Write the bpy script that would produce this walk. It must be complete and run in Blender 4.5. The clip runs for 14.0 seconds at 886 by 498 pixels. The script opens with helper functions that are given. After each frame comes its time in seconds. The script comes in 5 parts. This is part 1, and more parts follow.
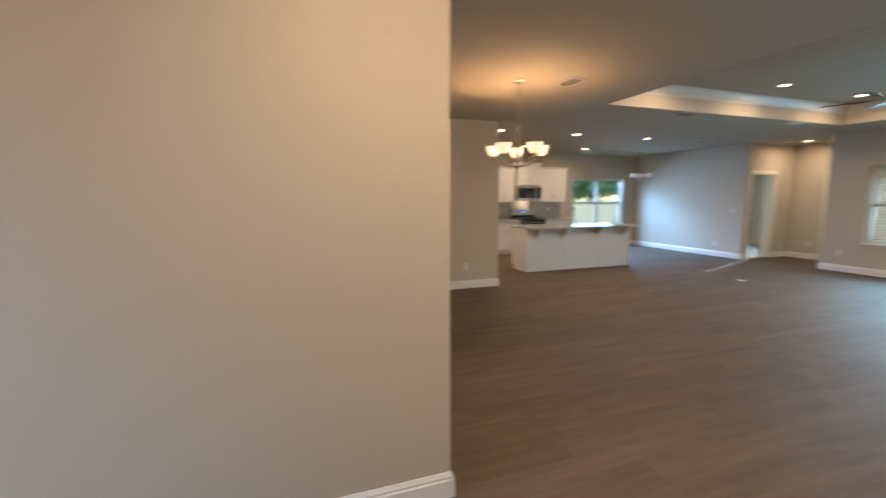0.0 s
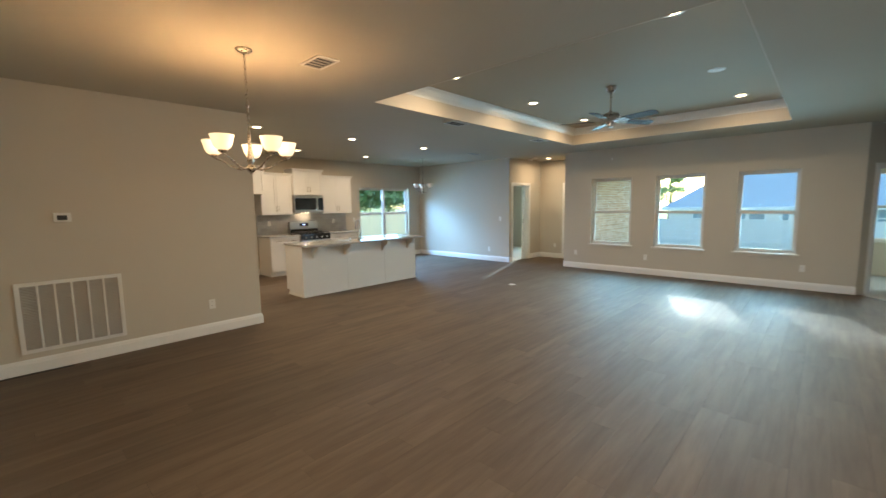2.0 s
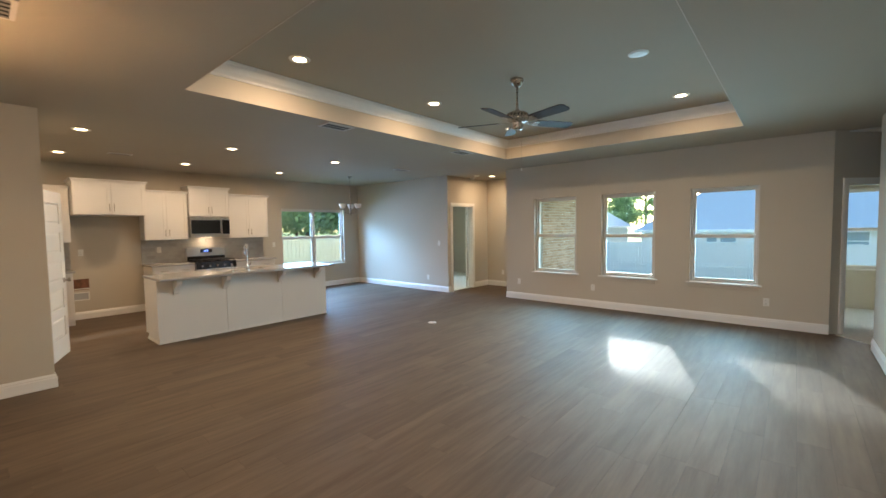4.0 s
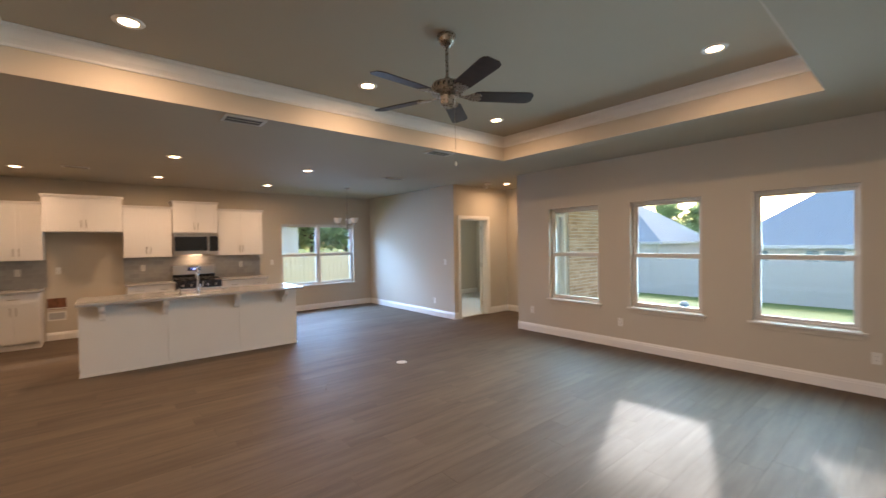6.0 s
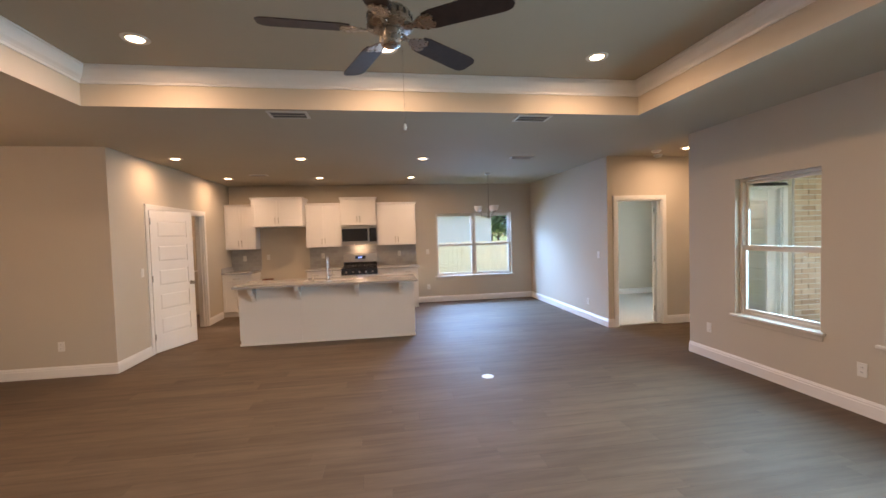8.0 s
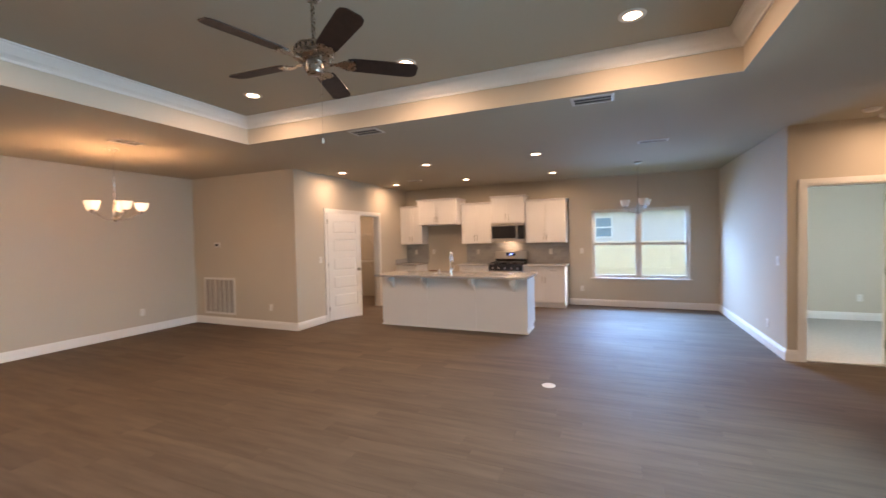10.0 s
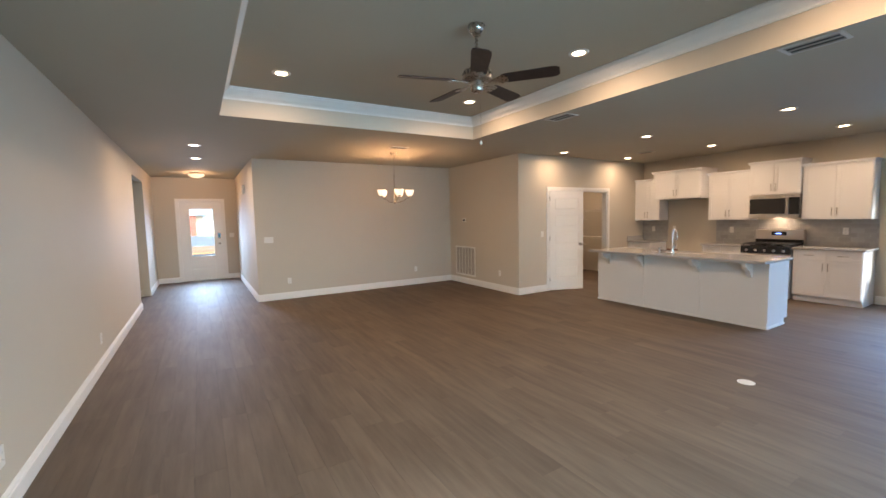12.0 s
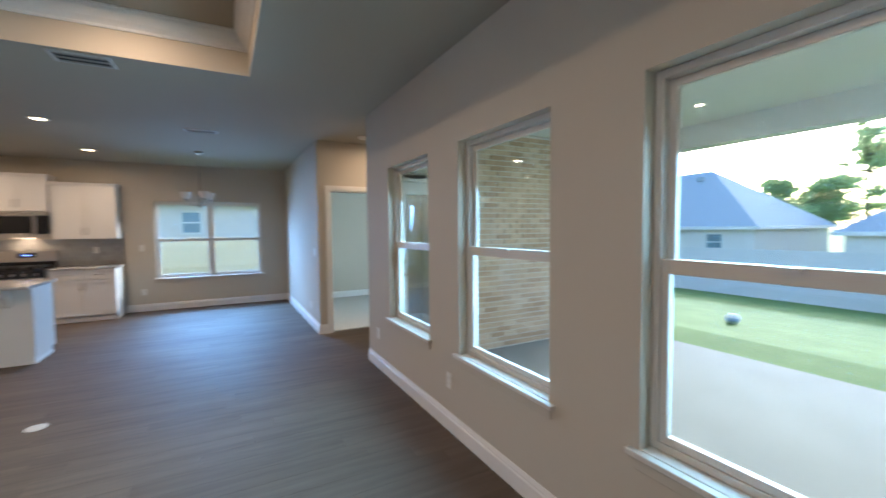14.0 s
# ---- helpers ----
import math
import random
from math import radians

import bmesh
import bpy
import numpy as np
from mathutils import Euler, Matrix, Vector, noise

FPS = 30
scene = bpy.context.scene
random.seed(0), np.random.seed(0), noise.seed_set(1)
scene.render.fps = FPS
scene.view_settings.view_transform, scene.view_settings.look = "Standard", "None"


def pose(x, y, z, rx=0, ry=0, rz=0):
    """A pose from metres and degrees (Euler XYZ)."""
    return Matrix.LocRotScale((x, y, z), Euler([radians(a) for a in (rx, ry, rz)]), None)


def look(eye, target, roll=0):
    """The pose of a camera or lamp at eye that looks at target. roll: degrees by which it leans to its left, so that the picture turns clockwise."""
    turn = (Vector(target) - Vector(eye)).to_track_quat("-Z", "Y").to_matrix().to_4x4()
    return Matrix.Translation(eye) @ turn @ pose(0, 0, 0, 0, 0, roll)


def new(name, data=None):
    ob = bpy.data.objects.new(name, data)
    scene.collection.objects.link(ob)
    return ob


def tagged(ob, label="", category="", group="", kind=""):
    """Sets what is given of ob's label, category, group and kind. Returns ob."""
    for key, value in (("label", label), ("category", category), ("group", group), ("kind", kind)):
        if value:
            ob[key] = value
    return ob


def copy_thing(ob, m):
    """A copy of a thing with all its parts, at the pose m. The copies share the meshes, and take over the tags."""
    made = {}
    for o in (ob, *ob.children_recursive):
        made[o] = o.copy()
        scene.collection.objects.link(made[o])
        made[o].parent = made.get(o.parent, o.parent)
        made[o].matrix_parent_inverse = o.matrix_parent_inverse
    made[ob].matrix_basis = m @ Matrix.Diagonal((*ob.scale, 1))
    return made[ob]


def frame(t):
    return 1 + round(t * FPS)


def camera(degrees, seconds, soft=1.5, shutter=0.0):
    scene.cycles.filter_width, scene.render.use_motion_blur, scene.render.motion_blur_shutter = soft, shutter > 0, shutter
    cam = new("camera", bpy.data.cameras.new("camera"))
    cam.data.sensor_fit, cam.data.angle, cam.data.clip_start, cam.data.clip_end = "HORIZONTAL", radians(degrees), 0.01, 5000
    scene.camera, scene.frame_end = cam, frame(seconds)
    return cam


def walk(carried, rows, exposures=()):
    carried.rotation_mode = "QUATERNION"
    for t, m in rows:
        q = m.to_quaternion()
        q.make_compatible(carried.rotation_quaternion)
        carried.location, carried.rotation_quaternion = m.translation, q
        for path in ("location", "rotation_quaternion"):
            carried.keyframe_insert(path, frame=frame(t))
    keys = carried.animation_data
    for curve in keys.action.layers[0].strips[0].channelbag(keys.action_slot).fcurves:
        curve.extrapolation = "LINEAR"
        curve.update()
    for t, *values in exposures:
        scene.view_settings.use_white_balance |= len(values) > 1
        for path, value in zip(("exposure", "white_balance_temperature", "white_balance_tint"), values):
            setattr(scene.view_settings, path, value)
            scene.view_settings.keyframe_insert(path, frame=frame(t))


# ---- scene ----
cam = camera(94.9, 14.0, shutter=0.3)
PATH = [
    (0, (2.172, -3.163, 1.515), (0.3, -2.505, 1.262), -0.2),
    (0.5, (1.907, -3.016, 1.493), (0.587, -1.526, 1.295), -0.5),
    (1, (1.713, -2.804, 1.529), (0.809, -1.029, 1.353), -0.5),
    (1.5, (1.583, -2.562, 1.546), (0.487, -0.898, 1.366), -0.6),
    (2, (1.468, -2.234, 1.551), (0.109, -0.783, 1.335), -0.8),
    (2.5, (1.453, -1.819, 1.531), (-0.042, -0.512, 1.292), -0.8),
    (3, (1.481, -1.376, 1.532), (0.046, 0.003, 1.33), -0.8),
    (3.5, (1.508, -0.924, 1.545), (0.153, 0.542, 1.413), -0.9),
    (3.7, (1.541, -0.74, 1.537), (0.232, 0.768, 1.427), -0.9),
    (5.8, (1.569, 1.178, 1.525), (0.136, 2.572, 1.505), -0.9),
    (6, (1.579, 1.362, 1.549), (0.044, 2.643, 1.521), -0.9),
    (6.5, (1.544, 1.811, 1.56), (-0.18, 2.823, 1.522), -1.0),
    (7, (1.506, 2.261, 1.56), (-0.355, 2.99, 1.49), -1.0),
    (7.2, (1.49, 2.447, 1.58), (-0.41, 3.068, 1.498), -1.2),
    (9.3, (1.397, 4.418, 1.558), (-0.589, 4.181, 1.54), -1.4),
    (9.5, (1.383, 4.583, 1.531), (-0.583, 4.213, 1.509), -1.4),
    (10, (1.336, 4.974, 1.538), (-0.503, 4.191, 1.48), -1.2),
    (10.5, (1.387, 5.267, 1.515), (-0.182, 4.034, 1.395), -1.0),
    (11, (1.423, 5.554, 1.522), (0.192, 3.987, 1.357), -1.1),
    (11.5, (1.434, 5.816, 1.504), (0.438, 4.091, 1.32), -1.1),
    (12, (1.301, 6.003, 1.548), (0.279, 4.292, 1.394), -1.3),
    (12.5, (1.276, 6.044, 1.562), (-0.168, 4.666, 1.431), -1.2),
    (13, (1.304, 6.011, 1.552), (-0.572, 5.332, 1.414), -1.0),
    (13.5, (1.266, 5.832, 1.538), (-0.730, 5.985, 1.430), -0.8),
    (14, (1.293, 5.650, 1.493), (-0.468, 6.593, 1.391), -0.6),
]
walk(cam, [(t, look(eye, target, roll)) for t, eye, target, roll in PATH],
     [(0.0, 2.52, 6300, 12), (0.6, 2.45, 6000, 1), (1.2, 2.6, 6100, 3), (2.5, 2.7, 6250, 4), (3.7, 2.65, 6400, 8), (5.8, 2.53, 7150, 22), (9.5, 2.76, 6950, 26), (12.0, 2.72, 6350, 17), (12.7, 2.8, 6250, 14), (13.4, 2.77, 6150, 14), (14.0, 2.4, 5800, 14)])

# ---- world, sun, exposure ----
H = 2.74
HT = 3.05
world = bpy.data.worlds.new("world")
scene.world = world
world.use_nodes = True
wn = world.node_tree
sky = wn.nodes.new("ShaderNodeTexSky")
sky.sky_type = "NISHITA"
sky.sun_disc = False
sky.sun_elevation = radians(18)
sky.sun_rotation = radians(340)
sky.air_density, sky.dust_density = 1.0, 3.0
wn.nodes["Background"].inputs["Strength"].default_value = 0.15
wn.links.new(sky.outputs[0], wn.nodes["Background"].inputs["Color"])
sun = new("sun", bpy.data.lights.new("sun", "SUN"))
sun.data.energy, sun.data.angle, sun.data.color = 0.72, radians(1.5), (0.88, 0.98, 1.0)
sun.matrix_world = look((0, 0, 0), (0.70, -1.95, -0.67))

WARM = (1.0, 0.71, 0.45)


# ---- materials ----
def material(name, color, rough=0.6, metal=0.0, var=0.06, scale=3.0, bump=0.0, bscale=200.0, spec=0.5, color2=None):
    m = bpy.data.materials.new(name)
    m.use_nodes = True
    t = m.node_tree
    b = t.nodes["Principled BSDF"]
    tc = t.nodes.new("ShaderNodeTexCoord")
    n1 = t.nodes.new("ShaderNodeTexNoise")
    n1.inputs["Scale"].default_value = scale
    n1.inputs["Detail"].default_value = 6
    n2 = t.nodes.new("ShaderNodeTexNoise")
    n2.inputs["Scale"].default_value = bscale
    n2.inputs["Detail"].default_value = 3
    t.links.new(tc.outputs["Object"], n1.inputs["Vector"])
    t.links.new(tc.outputs["Object"], n2.inputs["Vector"])
    mix = t.nodes.new("ShaderNodeMix")
    mix.data_type = "RGBA"
    c2 = color2 or tuple(max(0, c * (1 - 2 * var)) for c in color)
    mix.inputs[6].default_value = (*tuple(min(1, c * (1 + var)) for c in color), 1)
    mix.inputs[7].default_value = (*c2, 1)
    t.links.new(n1.outputs["Fac"], mix.inputs[0])
    t.links.new(mix.outputs[2], b.inputs["Base Color"])
    mr = t.nodes.new("ShaderNodeMapRange")
    mr.inputs["To Min"].default_value, mr.inputs["To Max"].default_value = max(0.02, rough - 0.06), min(1, rough + 0.06)
    t.links.new(n1.outputs["Fac"], mr.inputs["Value"])
    t.links.new(mr.outputs[0], b.inputs["Roughness"])
    b.inputs["Metallic"].default_value = metal
    b.inputs["Specular IOR Level"].default_value = spec
    if bump:
        bp = t.nodes.new("ShaderNodeBump")
        bp.inputs["Strength"].default_value = bump
        bp.inputs["Distance"].default_value = 0.002
        t.links.new(n2.outputs["Fac"], bp.inputs["Height"])
        t.links.new(bp.outputs[0], b.inputs["Normal"])
    return m


def emitter(name, color, strength):
    m = bpy.data.materials.new(name)
    m.use_nodes = True
    b = m.node_tree.nodes["Principled BSDF"]
    b.inputs["Base Color"].default_value = (0.8, 0.8, 0.8, 1)
    b.inputs["Emission Color"].default_value = (*color, 1)
    b.inputs["Emission Strength"].default_value = strength
    return m


def glass_material():
    m = bpy.data.materials.new("window_glass")
    m.use_nodes = True
    t = m.node_tree
    t.nodes.remove(t.nodes["Principled BSDF"])
    out = t.nodes["Material Output"]
    tr, gl, mx, lw, pw, mr = (t.nodes.new("ShaderNode" + k) for k in ("BsdfTransparent", "BsdfGlossy", "MixShader", "LayerWeight", "Math", "MapRange"))
    tr.inputs[0].default_value = (0.86, 0.94, 0.98, 1)
    gl.inputs["Roughness"].default_value = 0.01
    lw.inputs[0].default_value = 0.5
    pw.operation = "POWER"
    pw.inputs[1].default_value = 4
    mr.inputs["To Min"].default_value, mr.inputs["To Max"].default_value = 0.045, 0.6
    t.links.new(lw.outputs["Facing"], pw.inputs[0])
    t.links.new(pw.outputs[0], mr.inputs["Value"])
    t.links.new(mr.outputs[0], mx.inputs[0])
    t.links.new(tr.outputs[0], mx.inputs[1])
    t.links.new(gl.outputs[0], mx.inputs[2])
    t.links.new(mx.outputs[0], out.inputs["Surface"])
    return m


def plank_material():
    m = material("vinyl_plank", (0.10, 0.075, 0.058), 0.36, bump=0.15, bscale=60)
    t = m.node_tree
    b = t.nodes["Principled BSDF"]
    geo, oi, tc = (t.nodes.new("ShaderNode" + k) for k in ("NewGeometry", "ObjectInfo", "TexCoord"))
    add = t.nodes.new("ShaderNodeMath")
    add.operation = "ADD"
    fr = t.nodes.new("ShaderNodeMath")
    fr.operation = "FRACT"
    t.links.new(geo.outputs["Random Per Island"], add.inputs[0])
    t.links.new(oi.outputs["Random"], add.inputs[1])
    t.links.new(add.outputs[0], fr.inputs[0])
    mp = t.nodes.new("ShaderNodeMapping")
    mp.inputs["Scale"].default_value = (9, 0.9, 9)
    t.links.new(geo.outputs["Position"], mp.inputs["Vector"])
    n = t.nodes.new("ShaderNodeTexNoise")
    n.noise_dimensions = "4D"
    n.inputs["Scale"].default_value = 1.6
    n.inputs["Detail"].default_value = 8
    n.inputs["Roughness"].default_value = 0.62
    t.links.new(mp.outputs[0], n.inputs["Vector"])
    w = t.nodes.new("ShaderNodeMath")
    w.operation = "MULTIPLY"
    w.inputs[1].default_value = 40
    t.links.new(fr.outputs[0], w.inputs[0])
    t.links.new(w.outputs[0], n.inputs["W"])
    ramp = t.nodes.new("ShaderNodeValToRGB")
    e = ramp.color_ramp.elements
    e[0].position, e[0].color = 0.25, (0.086, 0.062, 0.044, 1)
    e[1].position, e[1].color = 0.75, (0.158, 0.117, 0.082, 1)
    t.links.new(n.outputs["Fac"], ramp.inputs[0])
    hv = t.nodes.new("ShaderNodeHueSaturation")
    vr = t.nodes.new("ShaderNodeMapRange")
    vr.inputs["To Min"].default_value, vr.inputs["To Max"].default_value = 0.90, 1.10
    t.links.new(fr.outputs[0], vr.inputs["Value"])
    t.links.new(vr.outputs[0], hv.inputs["Value"])
    t.links.new(ramp.outputs[0], hv.inputs["Color"])
    t.links.new(hv.outputs[0], b.inputs["Base Color"])
    big = t.nodes.new("ShaderNodeTexNoise")
    big.inputs["Scale"].default_value = 1.3
    big.inputs["Detail"].default_value = 5
    t.links.new(geo.outputs["Position"], big.inputs["Vector"])
    rr = t.nodes.new("ShaderNodeMapRange")
    rr.inputs["To Min"].default_value, rr.inputs["To Max"].default_value = 0.55, 0.72
    t.links.new(big.outputs["Fac"], rr.inputs["Value"])
    t.links.new(rr.outputs[0], b.inputs["Roughness"])
    b.inputs["Specular IOR Level"].default_value = 0.26
    return m


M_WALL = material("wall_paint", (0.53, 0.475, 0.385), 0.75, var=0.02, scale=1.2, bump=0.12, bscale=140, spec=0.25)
# the wall greige, darkened so that the ceiling's dimmer light sits in the colour
M_CEIL = material("ceiling_paint_shaded", (0.42, 0.38, 0.30), 0.85, var=0.02, scale=1.0, bump=0.2, bscale=90, spec=0.2)
M_TRIM = material("white_trim_paint", (0.78, 0.76, 0.72), 0.38, var=0.02, scale=5, bump=0.03)
M_CAB = material("white_cabinet_paint", (0.74, 0.72, 0.69), 0.35, var=0.015, scale=4, bump=0.03)
M_DOOR = material("white_door_paint", (0.78, 0.76, 0.72), 0.4, var=0.02, scale=4, bump=0.06, bscale=120)
M_PLANK = plank_material()
M_SUB = material("dark_joint", (0.02, 0.016, 0.013), 0.8)
M_VINYL = material("white_vinyl", (0.62, 0.58, 0.52), 0.4, var=0.01)
M_GLASS = glass_material()
M_COUNTER = material("grey_granite", (0.46, 0.45, 0.43), 0.14, var=0.2, scale=120, color2=(0.24, 0.23, 0.22))
M_STEEL = material("stainless_steel", (0.54, 0.51, 0.47), 0.30, 1.0, var=0.03, scale=4)
M_NICKEL = material("brushed_nickel", (0.40, 0.36, 0.31), 0.28, 1.0, var=0.04, scale=60)
M_BLACK = material("black_enamel", (0.012, 0.012, 0.013), 0.12, var=0.1)
M_DARKGLASS = material("black_glass", (0.010, 0.010, 0.012), 0.05, var=0.1)
M_IRON = material("cast_iron", (0.02, 0.02, 0.02), 0.6, bump=0.3)
M_BLADE = material("dark_walnut_blade", (0.030, 0.016, 0.012), 0.55, var=0.25, scale=25)
M_STOOL = material("stool_paint", (0.64, 0.60, 0.53), 0.45, var=0.02, scale=5, bump=0.03)
M_PLASTIC = material("white_plastic", (0.70, 0.68, 0.63), 0.4, var=0.01)
M_DARK = material("dark_slot", (0.03, 0.03, 0.03), 0.7)
M_CARPET = material("grey_carpet", (0.50, 0.47, 0.43), 0.95, var=0.12, scale=30, bump=0.8, bscale=300)
M_CONC = material("patio_concrete", (0.25, 0.26, 0.255), 0.85, var=0.07, scale=2.5, bump=0.3, bscale=80)
M_MORTAR = material("mortar", (0.80, 0.77, 0.72), 0.9, var=0.08, scale=30, bump=0.3)
M_GRASS = material("lawn_grass", (0.13, 0.20, 0.035), 0.9, var=0.25, scale=1.5, color2=(0.07, 0.13, 0.022), bump=1.0, bscale=60)
M_CAN = emitter("led_disc", (1.0, 0.72, 0.44), 4.0)
M_SHADE = emitter("lit_alabaster_glass", (1.0, 0.66, 0.34), 0.2)


# ---- mesh helpers ----
def add_box(bm, a, b, m=None):
    vs = [bm.verts.new((x, y, z)) for x in (a[0], b[0]) for y in (a[1], b[1]) for z in (a[2], b[2])]
    for f in ((0, 1, 3, 2), (4, 6, 7, 5), (0, 4, 5, 1), (2, 3, 7, 6), (0, 2, 6, 4), (1, 5, 7, 3)):
        bm.faces.new([vs[i] for i in f])
    if m is not None:
        for v in vs:
            v.co = m @ v.co
    return vs


def boxes(*pairs, m=None):
    bm = bmesh.new()
    for a, b in pairs:
        add_box(bm, a, b, m)
    return bm


def lathe(profile, seg=24, m=None, bm=None):
    bm = bm or bmesh.new()
    rings = []
    for r, z in profile:
        if r < 1e-5:
            rings.append([bm.verts.new((0, 0, z))])
        else:
            rings.append([bm.verts.new((r * math.cos(2 * math.pi * k / seg), r * math.sin(2 * math.pi * k / seg), z)) for k in range(seg)])
    for A, B in zip(rings, rings[1:]):
        for k in range(seg):
            k2 = (k + 1) % seg
            q = [A[k % len(A)], A[k2 % len(A)], B[k2 % len(B)], B[k % len(B)]]
            u = []
            for v in q:
                if v not in u:
                    u.append(v)
            if len(u) > 2:
                bm.faces.new(u)
    for end in (rings[0], rings[-1]):
        if len(end) > 2:
            try:
                bm.faces.new(end)
            except ValueError:
                pass
    if m is not None:
        for R in rings:
            for v in R:
                v.co = m @ v.co
    return bm


def tube(points, r, seg=10, bm=None):
    bm = bm or bmesh.new()
    pts = [Vector(p) for p in points]
    rings = []
    for i, p in enumerate(pts):
        d = (pts[min(i + 1, len(pts) - 1)] - pts[max(i - 1, 0)]).normalized()
        q = d.to_track_quat("Z", "Y")
        rr = r[i] if isinstance(r, (list, tuple)) else r
        rings.append([bm.verts.new(p + q @ Vector((rr * math.cos(2 * math.pi * k / seg), rr * math.sin(2 * math.pi * k / seg), 0))) for k in range(seg)])
    for A, B in zip(rings, rings[1:]):
        for k in range(seg):
            bm.faces.new([A[k], A[(k + 1) % seg], B[(k + 1) % seg], B[k]])
    bm.faces.new(rings[0][::-1])
    bm.faces.new(rings[-1])
    return bm


def prism(outline, z0, z1, m=None, bm=None):
    """An upright prism over an outline of (x, y)."""
    bm = bm or bmesh.new()
    lo = [bm.verts.new((x, y, z0)) for x, y in outline]
    hi = [bm.verts.new((x, y, z1)) for x, y in outline]
    n = len(lo)
    bm.faces.new(lo[::-1])
    bm.faces.new(hi)
    for k in range(n):
        bm.faces.new([lo[k], lo[(k + 1) % n], hi[(k + 1) % n], hi[k]])
    if m is not None:
        for v in lo + hi:
            v.co = m @ v.co
    return bm


def part(name, bm, mat, parent=None, label="", smooth=False, bevel=0.0, kind=""):
    bmesh.ops.recalc_face_normals(bm, faces=bm.faces)
    if bevel:
        bmesh.ops.bevel(bm, geom=bm.edges[:], offset=bevel, segments=2 if bevel > 0.004 else 1, affect="EDGES", clamp_overlap=True)
    me = bpy.data.meshes.new(name)
    bm.to_mesh(me)
    bm.free()
    if smooth:
        me.shade_smooth()
        me.set_sharp_from_angle(angle=radians(38))
    for mm in (mat if isinstance(mat, (list, tuple)) else (mat,)):
        me.materials.append(mm)
    ob = new(name, me)
    if parent is not None:
        ob.parent = parent
    return tagged(ob, label, "", "", kind)


def thing(name, m, label, category, group=""):
    e = new(name)
    e.matrix_world = m
    return tagged(e, label, category, group)


def at(x, y, z=0.0, rz=0.0):
    return pose(x, y, z, 0, 0, rz)


def wall_frame(p0, p1):
    """u along the wall from p0 to p1, v into the room (left of the way), z up."""
    d = Vector((p1[0] - p0[0], p1[1] - p0[1]))
    return at(p0[0], p0[1], 0, math.degrees(math.atan2(d.y, d.x))), d.length


def wall(name, p0, p1, openings=(), thick=0.12, z0=0.0, z1=H, mat=None, ext=(0.0, 0.0), label="smooth greige painted drywall wall"):
    m, length = wall_frame(p0, p1)
    us = sorted({-ext[0], length + ext[1], *[o[0] for o in openings], *[o[1] for o in openings]})
    zs = sorted({z0, z1, *[o[2] for o in openings], *[o[3] for o in openings]})

    def solid(i, j):
        if i < 0 or j < 0 or i >= len(us) - 1 or j >= len(zs) - 1:
            return False
        u, z = (us[i] + us[i + 1]) / 2, (zs[j] + zs[j + 1]) / 2
        return not any(o[0] < u < o[1] and o[2] < z < o[3] for o in openings)

    bm = bmesh.new()

    def quad(*c):
        bm.faces.new([bm.verts.new(m @ Vector(q)) for q in c])

    for i in range(len(us) - 1):
        for j in range(len(zs) - 1):
            if not solid(i, j):
                continue
            a, b, c, d = us[i], us[i + 1], zs[j], zs[j + 1]
            quad((a, 0, c), (b, 0, c), (b, 0, d), (a, 0, d))
            quad((a, -thick, c), (a, -thick, d), (b, -thick, d), (b, -thick, c))
            if not solid(i - 1, j):
                quad((a, 0, c), (a, 0, d), (a, -thick, d), (a, -thick, c))
            if not solid(i + 1, j):
                quad((b, 0, c), (b, -thick, c), (b, -thick, d), (b, 0, d))
            if not solid(i, j - 1):
                quad((a, 0, c), (a, -thick, c), (b, -thick, c), (b, 0, c))
            if not solid(i, j + 1):
                quad((a, 0, d), (b, 0, d), (b, -thick, d), (a, -thick, d))
    bmesh.ops.remove_doubles(bm, verts=bm.verts, dist=0.0005)
    return part(name, bm, mat or M_WALL, label=label, kind="structure")


BASE_PROFILE = ((0, 0), (0.018, 0), (0.018, 0.095), (0.012, 0.103), (0.014, 0.112), (0.006, 0.128), (0.004, 0.134), (0, 0.134))


def baseboard(p0, p1, e0=0.0, e1=0.0):
    m, length = wall_frame(p0, p1)
    bm = bmesh.new()
    A = [bm.verts.new(m @ Vector((-e0 if e0 > 0 else 0, v, z + 0.001))) for v, z in BASE_PROFILE]
    B = [bm.verts.new(m @ Vector((length + (e1 if e1 > 0 else 0), v, z + 0.001))) for v, z in BASE_PROFILE]
    for k, (v, z) in enumerate(BASE_PROFILE):
        if e0 == 0.018:
            A[k].co = m @ Vector((-v, v, z + 0.001))
        if e1 == 0.018:
            B[k].co = m @ Vector((length + v, v, z + 0.001))
        if e0 == -1:
            A[k].co = m @ Vector((v, v, z + 0.001))
        if e1 == -1:
            B[k].co = m @ Vector((length - v, v, z + 0.001))
    n = len(A)
    for k in range(n):
        bm.faces.new([A[k], A[(k + 1) % n], B[(k + 1) % n], B[k]])
    bm.faces.new(A)
    bm.faces.new(B[::-1])
    return part("baseboard", bm, M_TRIM, label="white painted moulded baseboard along the wall", kind="structure")



# ---- structure ----
XR, YW, YK, XK = 2.28, 7.075, 6.81, -7.98
W1, W2, W3 = (-2.50, -1.61), (-1.14, -0.24), (0.27, 1.15)
WZ = (0.605, 2.085)
KWIN = (4.495, 6.32, 0.60, 2.055)

